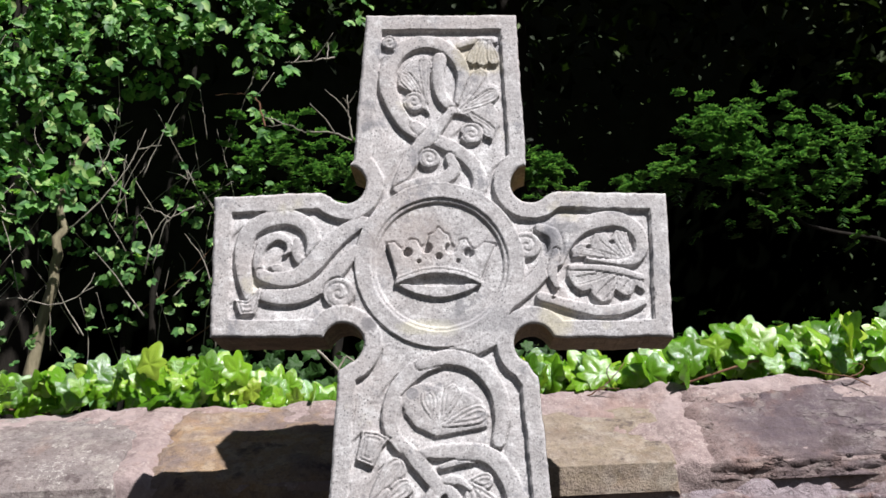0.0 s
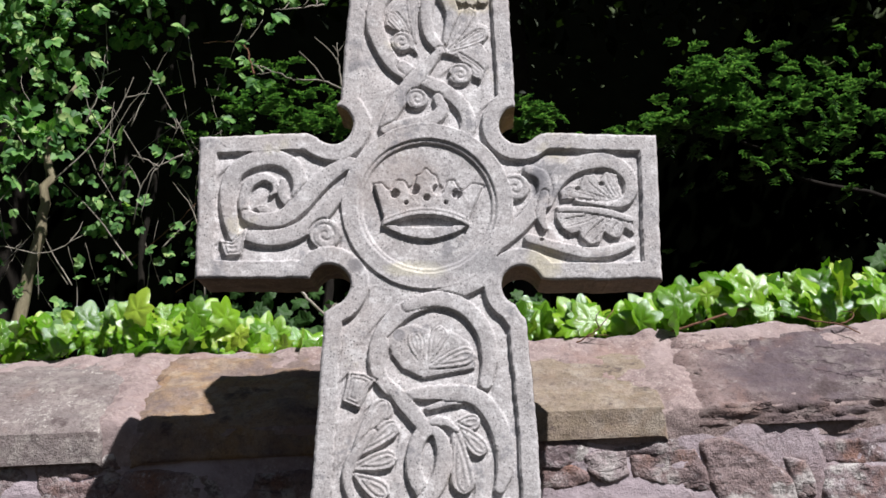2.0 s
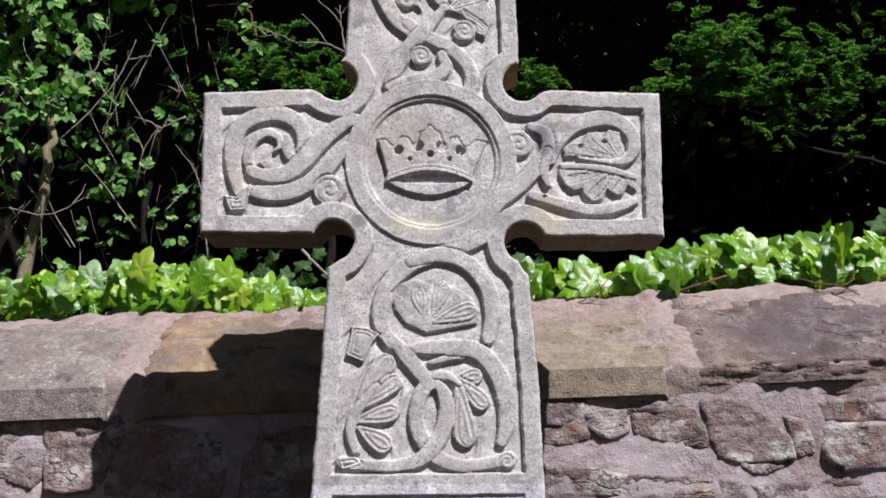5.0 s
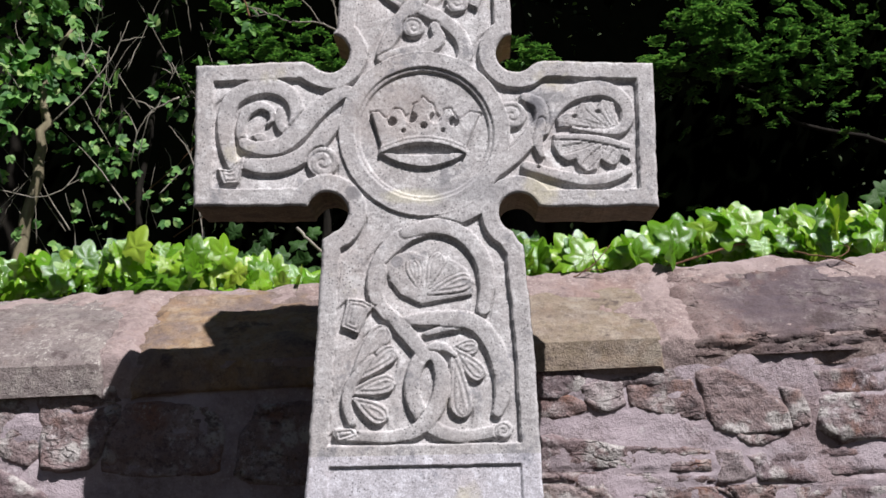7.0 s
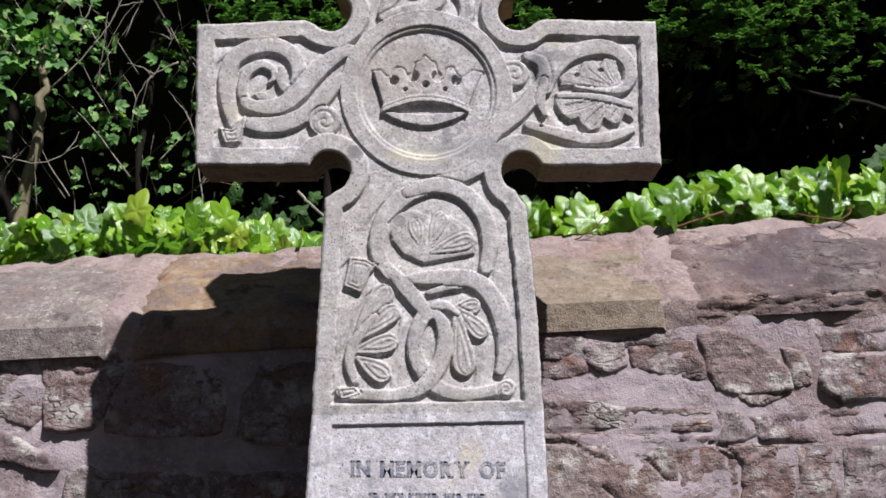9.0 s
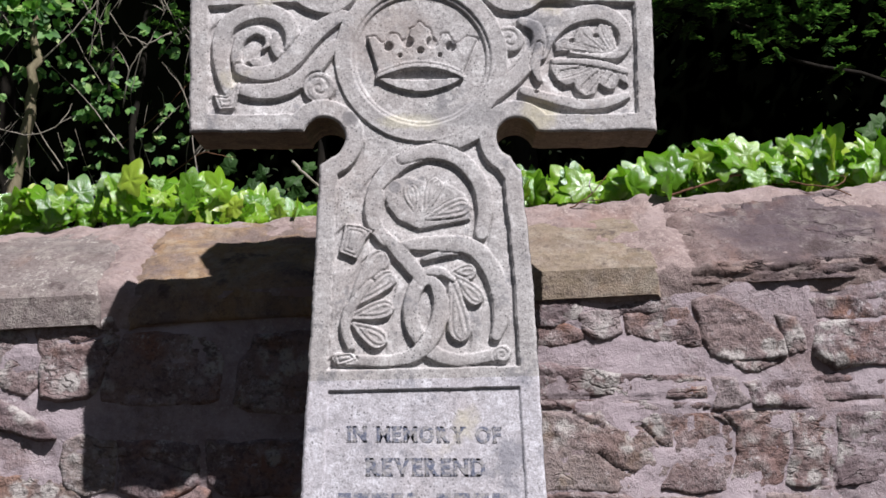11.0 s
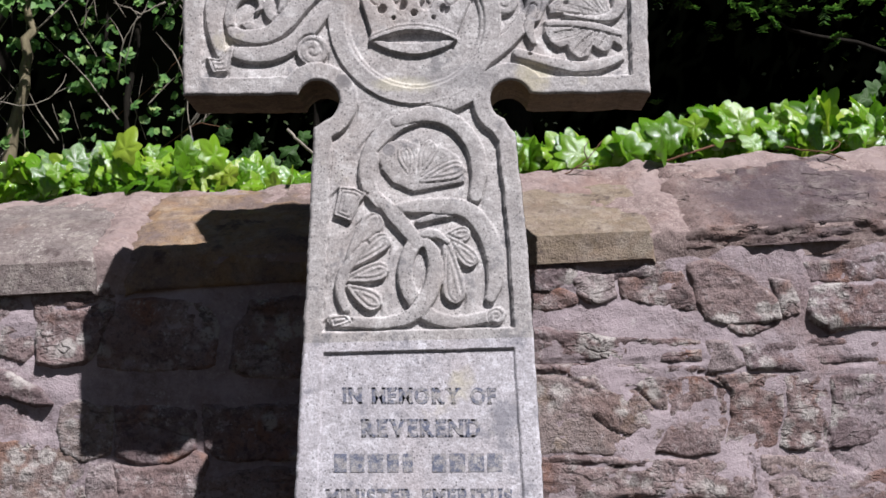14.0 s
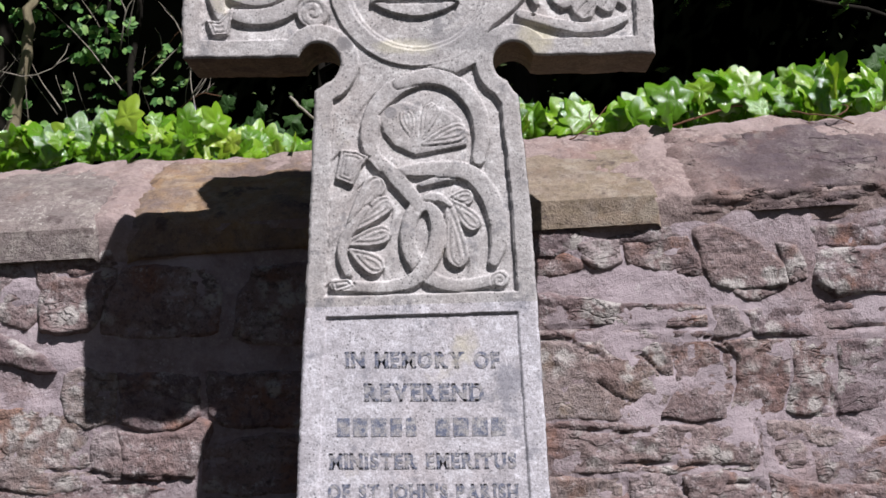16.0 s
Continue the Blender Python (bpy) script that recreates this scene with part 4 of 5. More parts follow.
    ribbon(1.00, (0.244, 2.084, 0.0107), (0.258, 2.124, 0.0167), (0.296, 2.161, 0.0179), (0.345, 2.176, 0.0179), (0.387, 2.172, 0.0167), (0.416, 2.146, 0.0155), (0.421, 2.111, 0.0143), (0.402, 2.086, 0.0107), (0.364, 2.081, 0.0060), (0.304, 2.089, 0.0036))
    pad(-0.0008, (0.263, 2.077), (0.316, 2.074), (0.369, 2.069), (0.416, 2.057), (0.422, 2.019), (0.404, 2.030), (0.394, 2.011), (0.376, 2.010), (0.360, 2.022), (0.351, 2.000), (0.330, 1.994), (0.312, 2.008), (0.307, 2.022), (0.289, 2.017), (0.271, 2.032), (0.261, 2.053))
    lobe(0.350, 2.057, 0.276, 2.040, 0.014)
    lobe(0.374, 2.055, 0.326, 2.006, 0.017)
    lobe(0.398, 2.050, 0.381, 2.016, 0.014)
    ribbon(0.98, (0.270, 2.070, 0.0060), (0.315, 2.071, 0.0071), (0.369, 2.064, 0.0083), (0.416, 2.050, 0.0071))
    ribbon(1.00, (0.203, 2.009, 0.0107), (0.235, 1.999, 0.0107), (0.281, 1.986, 0.0119), (0.328, 1.977, 0.0131), (0.376, 1.983, 0.0119), (0.416, 1.996, 0.0083))
    pit(0.229, 2.006, 0.0036)
    ribbon(1.00, (0.117, 1.976, 0.0095), (0.153, 2.009, 0.0155), (0.189, 2.041, 0.0167), (0.218, 2.075, 0.0167), (0.238, 2.105, 0.0143), (0.235, 2.142, 0.0131), (0.206, 2.157, 0.0107))
    ribbon(1.00, (0.239, 2.105, 0.0071), (0.229, 2.062, 0.0107), (0.236, 2.032, 0.0071))
    curl(0.178, 2.118, 0.030)
    # shaft: the ring and its leaf
    ribbon(1.00, (0.134, 1.946, 0.0136), (0.086, 1.914, 0.0169), (0.023, 1.888, 0.0169), (-0.041, 1.868, 0.0181), (-0.086, 1.830, 0.0192), (-0.107, 1.782, 0.0192), (-0.108, 1.736, 0.0158), (-0.088, 1.702, 0.0136))
    ribbon(1.00, (-0.050, 1.868, 0.0113), (0.011, 1.882, 0.0158), (0.068, 1.864, 0.0169), (0.105, 1.817, 0.0169), (0.114, 1.762, 0.0158), (0.106, 1.711, 0.0136))
    pad(-0.0030, (-0.087, 1.805), (-0.082, 1.770), (-0.059, 1.741), (-0.020, 1.722), (0.036, 1.732), (0.084, 1.741), (0.089, 1.768), (0.074, 1.794), (0.038, 1.818), (0.004, 1.815), (-0.035, 1.833), (-0.066, 1.825))
    lobe(-0.025, 1.758, -0.038, 1.813, 0.029)
    lobe(-0.006, 1.758, 0.021, 1.825, 0.032)
    lobe(-0.006, 1.744, 0.083, 1.773, 0.036)
    # shaft: the interlaced vines
    lobe(-0.169, 1.546, -0.091, 1.679, 0.045)
    lobe(-0.156, 1.568, -0.071, 1.634, 0.038)
    lobe(-0.165, 1.546, -0.074, 1.569, 0.038)
    lobe(-0.156, 1.537, -0.090, 1.494, 0.041)
    ribbon(0.95, (-0.159, 1.491, 0.0090), (-0.169, 1.524, 0.0102), (-0.163, 1.557, 0.0113), (-0.145, 1.585, 0.0090), (-0.117, 1.617, 0.0056))
    lobe(0.041, 1.632, 0.093, 1.636, 0.034)
    lobe(0.043, 1.632, 0.102, 1.573, 0.038)
    lobe(0.043, 1.632, 0.060, 1.496, 0.045)
    ribbon(0.90, (-0.010, 1.662, 0.0056), (0.024, 1.672, 0.0079), (0.055, 1.677, 0.0068))
    ribbon(1.00, (0.147, 1.475, 0.0102), (0.119, 1.468, 0.0124), (0.075, 1.460, 0.0124), (0.030, 1.463, 0.0136), (-0.008, 1.484, 0.0158), (-0.035, 1.527, 0.0158), (-0.038, 1.575, 0.0147), (-0.020, 1.616, 0.0147), (0.017, 1.637, 0.0102), (0.047, 1.619, 0.0045))
    ribbon(1.00, (-0.184, 1.467, 0.0113), (-0.135, 1.462, 0.0113), (-0.074, 1.461, 0.0124), (-0.025, 1.477, 0.0147), (0.009, 1.521, 0.0169), (0.021, 1.571, 0.0158), (0.011, 1.610, 0.0124), (-0.009, 1.622, 0.0079))
    ribbon(1.00, (-0.055, 1.688, 0.0090), (-0.021, 1.692, 0.0136), (0.024, 1.693, 0.0158), (0.081, 1.686, 0.0181), (0.120, 1.648, 0.0192), (0.139, 1.591, 0.0181), (0.139, 1.541, 0.0158), (0.129, 1.506, 0.0113))
    ribbon(1.00, (-0.095, 1.717, 0.0090), (-0.070, 1.690, 0.0147), (-0.037, 1.650, 0.0158), (-0.015, 1.619, 0.0136), flush=True)
    plate((-0.166, 1.736), (-0.135, 1.732), (-0.112, 1.720), (-0.127, 1.702), (-0.144, 1.664), (-0.179, 1.678))
    plate((-0.192, 1.476), (-0.159, 1.480), (-0.146, 1.466), (-0.185, 1.454))
    curl(0.139, 1.470, 0.017)


carve()


def carve_frame():
    """Rim, medallion, crown, leaf disc and inscription panel."""
    global relief
    # the ground of the carving lies deepest to the lower left of each raised edge
    raised = ((relief > -0.006) | (EDGE < RIM)).astype(float)
    reach = raised.copy()
    for _ in range(16):
        reach[:-1, :-1] = np.maximum(reach[:-1, :-1], 0.90 * reach[1:, 1:])
        reach[:-1, :] = np.maximum(reach[:-1, :], 0.89 * reach[1:, :])
    reach = np.clip((reach - 0.18) / 0.5, 0, 1)
    relief = np.where(relief < -0.0075, -DEPTH * (0.50 + 0.55 * reach), relief)
    # rim, following the outline and closing the field above the inscription
    wav = EDGE + 0.0016 * np.asarray(fbm(GX * 34, GZ * 34, 25))
    rim = np.maximum(ease(RIM - wav, 0.0022), ease(1.446 - WZ, 0.0022))
    relief = relief + (0.0 - relief) * rim
    # medallion
    r = np.hypot(WX - MED[0], WZ - MED[1])
    ring = ease(0.178 - r, 0.0024)
    relief = np.where((r < 0.178) | (rim < 0.5), np.maximum(relief, -DEPTH + ring * DEPTH), relief)
    relief = relief + (-0.0005 - relief) * ease(0.174 - r, 0.002)
    relief = relief + (-0.0050 - relief) * ease(0.1435 - r, 0.0025)
    relief = relief + (-0.0105 - relief) * ease(0.1345 - r, 0.0025)
    # crown
    body = [(-0.093, 2.044), (-0.116, 2.124), (-0.101, 2.127), (-0.088, 2.112), (-0.079, 2.112), (-0.066, 2.133), (-0.054, 2.131), (-0.046, 2.115), (-0.036, 2.116), (-0.030, 2.128)]
    body += [(-0.026, 2.143), (-0.016, 2.146), (-0.008, 2.158), (0.002, 2.147), (0.011, 2.143), (0.014, 2.128), (0.021, 2.115), (0.031, 2.115), (0.038, 2.131), (0.049, 2.133)]
    body += [(0.060, 2.112), (0.072, 2.111), (0.090, 2.126), (0.110, 2.122), (0.077, 2.044), (0.040, 2.056), (-0.008, 2.062), (-0.056, 2.056)]
    d = edge_distance(WX, WZ, body)
    top = -0.0012 + 0.0020 * np.asarray(fbm(GX * 60, GZ * 60, 33))
    relief = relief - 0.0045 * np.clip(1 - np.abs(d + 0.003) / 0.003, 0, 1)
    relief = relief + (top - relief) * ease(d, 0.0020)
    for cx, cz, rad in ((-0.073, 2.104, 0.0090), (-0.034, 2.114, 0.0115), (0.017, 2.113, 0.0115), (0.055, 2.104, 0.0095), (-0.008, 2.095, 0.006), (-0.050, 2.084, 0.0035), (0.032, 2.085, 0.0035)):
        relief = relief + (-0.0145 - relief) * ease(rad - np.hypot(WX - cx, WZ - cz), 0.003)
    arch = 2.066 - 3.1 * (WX + 0.009) ** 2
    sag = 2.008 + 3.6 * (WX + 0.009) ** 2
    inside = np.abs(WX + 0.009) < 0.089
    hollow = inside & (WZ < arch - 0.006) & (WZ > sag)
    depth = np.clip((arch - WZ) / np.maximum(arch - sag, 0.004), 0, 1)
    relief = np.where(hollow, np.where(depth < 0.55, -0.015 + 0.004 * depth, -0.0045 + 0.002 * depth), relief)
    hoop = np.abs(WZ - arch) < 0.0075
    groove = np.abs(WZ - arch - 0.0015) < 0.0011
    relief = np.where(inside & hoop, 0.0002 - 0.0018 * groove, relief)
    # inscription panel, sunk
    left, right = -0.203 - 0.066 * (1.405 - WZ), 0.171 + 0.026 * (1.405 - WZ)
    sunk = np.minimum(np.minimum(WX - left, right - WX), 1.404 - WZ)
    relief = relief + (-0.0048 - relief) * ease(sunk, 0.0022)
    # worn arris and tooled surface
    relief -= 0.005 * np.clip(1 - EDGE / 0.006, 0, 1) ** 2
    relief += 0.0008 * np.asarray(fbm(GX * 55, GZ * 55, 41)) + 0.0009 * np.asarray(fbm(GX * 200, GZ * 200, 43, 2))


carve_frame()

cross = thing("memorial_cross", "weathered granite memorial cross with carved scrollwork, before the wall", "gravestone")


def cross_front():
    """The carved face, split into the panels that a mason would name."""
    gz, gx = np.gradient(EDGE, STEP)
    off = np.where(EDGE < 0, -EDGE, 0)
    size = np.maximum(np.hypot(gx, gz), 0.3)
    sx, sz = GX + off * gx / size, GZ + off * gz / size
    used = (EDGE[:-1, :-1] > 0) | (EDGE[1:, :-1] > 0) | (EDGE[:-1, 1:] > 0) | (EDGE[1:, 1:] > 0)
    cx, cz = GX[:-1, :-1] + STEP / 2, GZ[:-1, :-1] + STEP / 2
    r = np.hypot(cx - MED[0], cz - MED[1])
    which = np.where(r < 0.178, 0, np.where(cx < -0.178, 1, np.where(cx > 0.17, 2, np.where(cz > 2.08, 3, 4))))
    which = np.where((cz < 1.86), np.where(cz < 1.425, 5, 4), which)
    which = np.where((cz > 2.30), 3, which)
    ids = np.arange(GX.size).reshape(GX.shape)
    quads = np.stack([ids[:-1, :-1], ids[:-1, 1:], ids[1:, 1:], ids[1:, :-1]], -1)
    verts = np.stack([sx, -relief, sz], -1).reshape(-1, 3)
    names = ("crown_medallion", "arm_panel", "arm_panel", "head_panel", "shaft_panel", "inscription_panel")
    labels = ("round medallion with a carved crown", "arm with a carved scroll", "arm with a carved leaf scroll", "head with interlaced carved scrolls", "shaft with interlaced carved vines", "sunk panel with worn lettering")
    for k in range(6):
        q = quads[used & (which == k)]
        keep, back = np.unique(q, return_inverse=True)
        me = mesh_from(names[k], verts[keep].tolist(), back.reshape(-1, 4).tolist(), PANEL if k == 5 else STONE)
        part(names[k], me, cross, labels[k])


def cross_body():
    """Sides and back, rough-dressed."""
    n = len(OUTLINE)
    depths = [0.0042, 0.012, 0.03, 0.06, 0.09, 0.11, 0.128, 0.140, 0.144]
    c = OUTLINE
    d = np.roll(c, -1, 0) - np.roll(c, 1, 0)
    nrm = np.stack([-d[:, 1], d[:, 0]], 1) / (np.linalg.norm(d, axis=1)[:, None] + 1e-9)
    s = np.arange(n) * 0.005
    verts = []
    for k, y in enumerate(depths):
        amp = 0.0 if k == 0 else 0.004
        bump = amp * np.asarray(fbm(s * 25, s * 0 + y * 25, 51)) - (0.004 if k == len(depths) - 1 else 0)
        ring = c + nrm * bump[:, None]
        verts += [(p[0] + 0.09 * y, y, p[1]) for p in ring]
    faces = []
    for k in range(len(depths) - 1):
        for i in range(n):
            j = (i + 1) % n
            faces.append((k * n + i, k * n + j, (k + 1) * n + j, (k + 1) * n + i))
    faces.append([(len(depths) - 1) * n + i for i in range(n)])
    # the plain lower shaft, below the panel that carries the writing
    k = len(verts)
    lower = [(-0.272, 0.0048, 0.905), (0.2235, 0.0048, 0.905), (0.250, 0.0048, 0.0), (-0.345, 0.0048, 0.0)]
    verts += lower
    faces.append((k, k + 3, k + 2, k + 1))
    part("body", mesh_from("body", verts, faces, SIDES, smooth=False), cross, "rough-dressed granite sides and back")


cross_front()
cross_body()


def letters(text, x0, x1, z, cap, tilt):
    """One line of slab-serif capitals, from x0 to x1 on the baseline z."""
    cu = bpy.data.curves.new("line", "FONT")
    verts, faces = [], []
    cu.size = 1.0
    pen = 0.0
    glyphs = []
    for ch in text:
        if ch == " ":
            pen += 0.42
            continue
        cu.body = ch
        cu.offset = 0.042
        ob = bpy.data.objects.new("line", cu)
        me = bpy.data.meshes.new_from_object(ob)
        v = np.array([p.co[:2] for p in me.vertices])
        f = [tuple(p.vertices) for p in me.polygons]
        bpy.data.objects.remove(ob)
        bpy.data.meshes.remove(me)
        wide = v[:, 0].max() - v[:, 0].min()
        v = v - (v[:, 0].min(), 0)
        glyphs.append((pen, v, f, ch))
        pen += wide + 0.13
    bpy.data.curves.remove(cu)
    total = pen - 0.13
    capu = 0.73
    sx, sz = (x1 - x0) / total, cap / capu
    y = 0.0048 - 0.0009

    def put(quad, fs):
        k = len(verts)
        for a, b in quad:
            x = x0 + a * sx
            verts.append((x, y, z + b * sz + tilt * (x - x0)))
        faces.extend(tuple(k + i for i in g) for g in fs)

    for at, v, f, ch in glyphs:
        put([(at + a, b) for a, b in v], f)
        for level, sign in ((v[:, 1].min(), 1), (v[:, 1].max(), -1)):
            if ch in "OSCGUJ'" and not (ch in "UJ" and sign < 0):
                continue
            row = np.sort(v[np.abs(v[:, 1] - level) < 0.02][:, 0])
            if len(row) < 2:
                continue
            groups = np.split(row, np.where(np.diff(row) > 0.17)[0] + 1)
            for g in groups:
                a, b = at + g.min() - 0.05, at + g.max() + 0.05
                quad = [(a, level), (b, level), (b, level + sign * 0.09), (a, level + sign * 0.09)]
                put(quad, [(0, 1, 2, 3)] if sign > 0 else [(0, 3, 2, 1)])
    me = mesh_from("inscription_line", verts, faces, INLAY, smooth=False)
    bm = bmesh.new()
    bm.from_mesh(me)
    bmesh.ops.recalc_face_normals(bm, faces=bm.faces)
    for fc in bm.faces:
        if fc.normal.y > 0:
            fc.normal_flip()
    bm.to_mesh(me)
    bm.free()
    part("inscription_line", me, cross, "worn dark capital letters", "stuff")


def bars(spans, z, cap, tilt):
    """Plain bars for a line that is not to be read."""
    verts, faces = [], []
    for a, b in spans:
        k = len(verts)
        verts += [(a, 0.0039, z + tilt * a), (b, 0.0039, z + tilt * b), (b, 0.0039, z + cap + tilt * b), (a, 0.0039, z + cap + tilt * a)]
        faces.append((k, k + 1, k + 2, k + 3))
    part("inscription_line", mesh_from("inscription_line", verts, faces, INLAY, smooth=False), cross, "worn dark bars", "stuff")


letters("IN MEMORY OF", -0.167, 0.132, 1.308, 0.030, -0.033)
letters("REVEREND", -0.132, 0.099, 1.243, 0.033, -0.033)
bars(((-0.186, -0.162), (-0.156, -0.128), (-0.121, -0.092), (-0.084, -0.062), (-0.054, -0.034), (0.003, 0.030), (0.037, 0.067), (0.074, 0.104), (0.111, 0.140)), 1.170, 0.035, -0.031)
letters("MINISTER EMERITUS", -0.202, 0.157, 1.116, 0.029, -0.033)
letters("OF ST JOHN'S PARISH", -0.207, 0.158, 1.058, 0.029, -0.035)


# ---- planting ----
def ivy_leaf(name, seed, material):
    """One five-lobed ivy leaf about one unit long, quilted between its veins; its stalk end at the origin, tip along +z, face towards -y."""
    rng = random.Random(seed)
    # lobes: angle from the tip, reach from the heart of the leaf
    lobes = [(0, 0.66), (58, 0.56), (-58, 0.56), (122, 0.50), (-122, 0.50)]
    lobes = [(a + rng.uniform(-7, 7), r * rng.uniform(0.88, 1.1)) for a, r in lobes]
    heart = (0.0, 0.34)
    n, rings = 40, (0.0, 0.3, 0.58, 0.82, 1.0)
    bend, curl, roll = rng.uniform(-0.05, 0.30), rng.uniform(0.05, 0.16), rng.uniform(-0.25, 0.25)
    phase = rng.uniform(0, 6.28)
    verts = []
    for q in rings:
        for k in range(n):
            a = 360.0 * k / n
            r = 0.36
            for la, lr in lobes:
                d = abs((a - la + 180) % 360 - 180)
                r = max(r, lr * (1 - 0.45 * (d / 36.0) ** 0.95))
            if abs(a - 180) < 16:
                r *= 0.75
            x, z = q * r * math.sin(radians(a)), heart[1] + q * r * math.cos(radians(a))
            vein = min(abs((a - la + 180) % 360 - 180) for la, lr in lobes) / 30.0
            h = -0.035 * math.sin(min(vein, 1.0) * math.pi / 2) * math.sin(q * math.pi * 0.8)
            h += curl * q**3 * (0.6 + 0.7 * math.sin(3 * radians(a) + phase)) + bend * (z - 0.3) ** 2 + roll * x * abs(x)
            verts.append((x, h, z))
    faces = []
    for s in range(len(rings) - 1):
        for k in range(n):
            t = (k + 1) % n
            if s == 0:
                faces.append((k, (s + 1) * n + t, (s + 1) * n + k))
            else:
                faces.append((s * n + k, s * n + t, (s + 1) * n + t, (s + 1) * n + k))
    # one shared heart point
    faces = [tuple(0 if i < n else i for i in f) for f in faces]
    used = sorted({i for f in faces for i in f})
    at = {i: k for k, i in enumerate(used)}
    return mesh_from(name, [verts[i] for i in used], [tuple(at[i] for i in f)[::-1] for f in faces], material)


IVY_LEAVES = [ivy_leaf("leaf", 60 + k, IVY) for k in range(9)]
IVY_SHADE_TINTED = [ivy_leaf("leaf", 80 + k, IVY_DARK) for k in range(4)]


def ivy_plant(label, spots, seed):
    """Trailing ivy: a stem and its leaves, each set on a short stalk. spots: a function that gives a place for a leaf."""
    rng = random.Random(seed)
    ivy = thing("ivy", label, "ivy", group="ivy on the wall")
    runs = [spots(rng) for _ in range(14)]
    runs.sort(key=lambda p: p[0])
    v, f = tube([(x, y + 0.03, z - 0.06) for x, y, z in runs], 0.004, 0.0025, 5, 4, 0.006, seed)
    part("stem", mesh_from("stem", v, f, TWIG_RED), ivy, "thin reddish trailing stem")
    return ivy, rng


def set_leaf(ivy, rng, meshes, at, size, up=24, spread=36):
    lf = part("leaf", rng.choice(meshes), ivy)
    lf.location = at
    s = rng.uniform(*size)
    lf.scale = (s, s, s)
    lf.rotation_euler = Euler((radians(-rng.gauss(up, 24)), radians(rng.uniform(-75, 75)), radians(rng.gauss(8, spread))), "XYZ")
    return lf


def left_spot(rng):
    x = rng.uniform(-1.75, -0.18)
    y = rng.uniform(0.80, 1.18)
    crest = 0.115 + 0.04 * math.sin(x * 7.0) - 0.05 * max(0, min(1, (x + 0.85) / 0.5))
    return x, y, 1.882 + rng.random() ** 0.8 * max(0.03, crest) + 0.12 * (y - 0.9)


def right_spot(rng):
    x = rng.uniform(0.15, 1.7)
    y = rng.uniform(0.70, 1.05)
    crest = 0.034 + 0.052 * max(0, min(1, (x - 0.2) / 0.7)) + 0.02 * math.sin(x * 9) + 0.035 * max(0, min(1, (x - 0.8) / 0.2))
    return x, y, 1.90 + 0.045 * x + rng.random() ** 0.8 * crest + 0.15 * (y - 0.75)


for label, spots, seed, count in (
    ("glossy bright green ivy spilling over the top of the wall", left_spot, 3, 300),
    ("glossy bright green ivy in sunlight along the coping", right_spot, 4, 300),
):
    ivy, rng = ivy_plant(label, spots, seed)
    for _ in range(count):
        set_leaf(ivy, rng, IVY_LEAVES, spots(rng), (0.058, 0.106) if seed == 3 else (0.066, 0.122))


def mid_spot(rng):
    return rng.uniform(-0.75, 0.45), rng.uniform(1.2, 1.6), 1.92 + 0.22 * rng.random()


ivy, rng = ivy_plant("ivy behind the wall, shade painted into its darker leaves", mid_spot, 6)
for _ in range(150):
    set_leaf(ivy, rng, IVY_SHADE_TINTED, mid_spot(rng), (0.045, 0.075))


def hang_spot(rng):
    return rng.gauss(1.60, 0.05), rng.gauss(1.1, 0.06), rng.uniform(2.06, 2.30)


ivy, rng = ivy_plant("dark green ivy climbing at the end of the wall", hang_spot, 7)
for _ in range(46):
    set_leaf(ivy, rng, IVY_SHADE_TINTED, hang_spot(rng), (0.055, 0.085))


class Clump:
    """Gathers many small leaves into one mesh."""

    def __init__(self):
        self.v, self.f = [], []

    def add(self, verts, faces):
        k = len(self.v)
        self.v += [tuple(p) for p in verts]
        self.f += [tuple(k + i for i in g) for g in faces]

    def blade(self, at, along, face, length, width, fold=0.15):
        """A pointed leaf from at, along a direction, its face towards another."""
        a = Vector(along).normalized()
        s = a.cross(Vector(face))
        s = s.normalized() if s.length > 1e-6 else Vector((1, 0, 0))
        n = s.cross(a)
        at = Vector(at)
        rows = ((0.0, 0.05), (0.3, 0.85), (0.55, 1.0), (0.8, 0.6), (1.0, 0.02))
        k = len(self.v)
        for t, w in rows:
            c = at + a * length * t - n * length * 0.18 * t * t
            for side in (-1, 0, 1):
                self.v.append(tuple(c + s * side * w * width / 2 + n * abs(side) * w * width * fold))
        for r in range(4):
            for q in range(2):
                i = k + r * 3 + q
                self.f.append((i, i + 1, i + 4, i + 3))

    def mesh(self, name, material):
        return mesh_from(name, self.v, self.f, material)


def rand_dir(rng, bias, spread):
    return Vector(bias) + Vector((rng.gauss(0, spread), rng.gauss(0, spread), rng.gauss(0, spread)))


def compound_leaf(c, rng, at, size, droop=0.2):
    """A spray of five leaflets on a stalk."""
    d = rand_dir(rng, (0.1, -0.5, 0.05 - droop), 0.6).normalized()
    face = rand_dir(rng, (0.2, -0.9, 0.5), 0.38)
    s = d.cross(face).normalized()
    at = Vector(at)
    for t, side in ((0.25, 1), (0.3, -1), (0.6, 1), (0.65, -1), (0.8, 0)):
        p = at + d * size * 1.2 * t
        c.blade(p, d + s * side * 1.1, face, size * rng.uniform(0.8, 1.1), size * rng.uniform(0.5, 0.72))


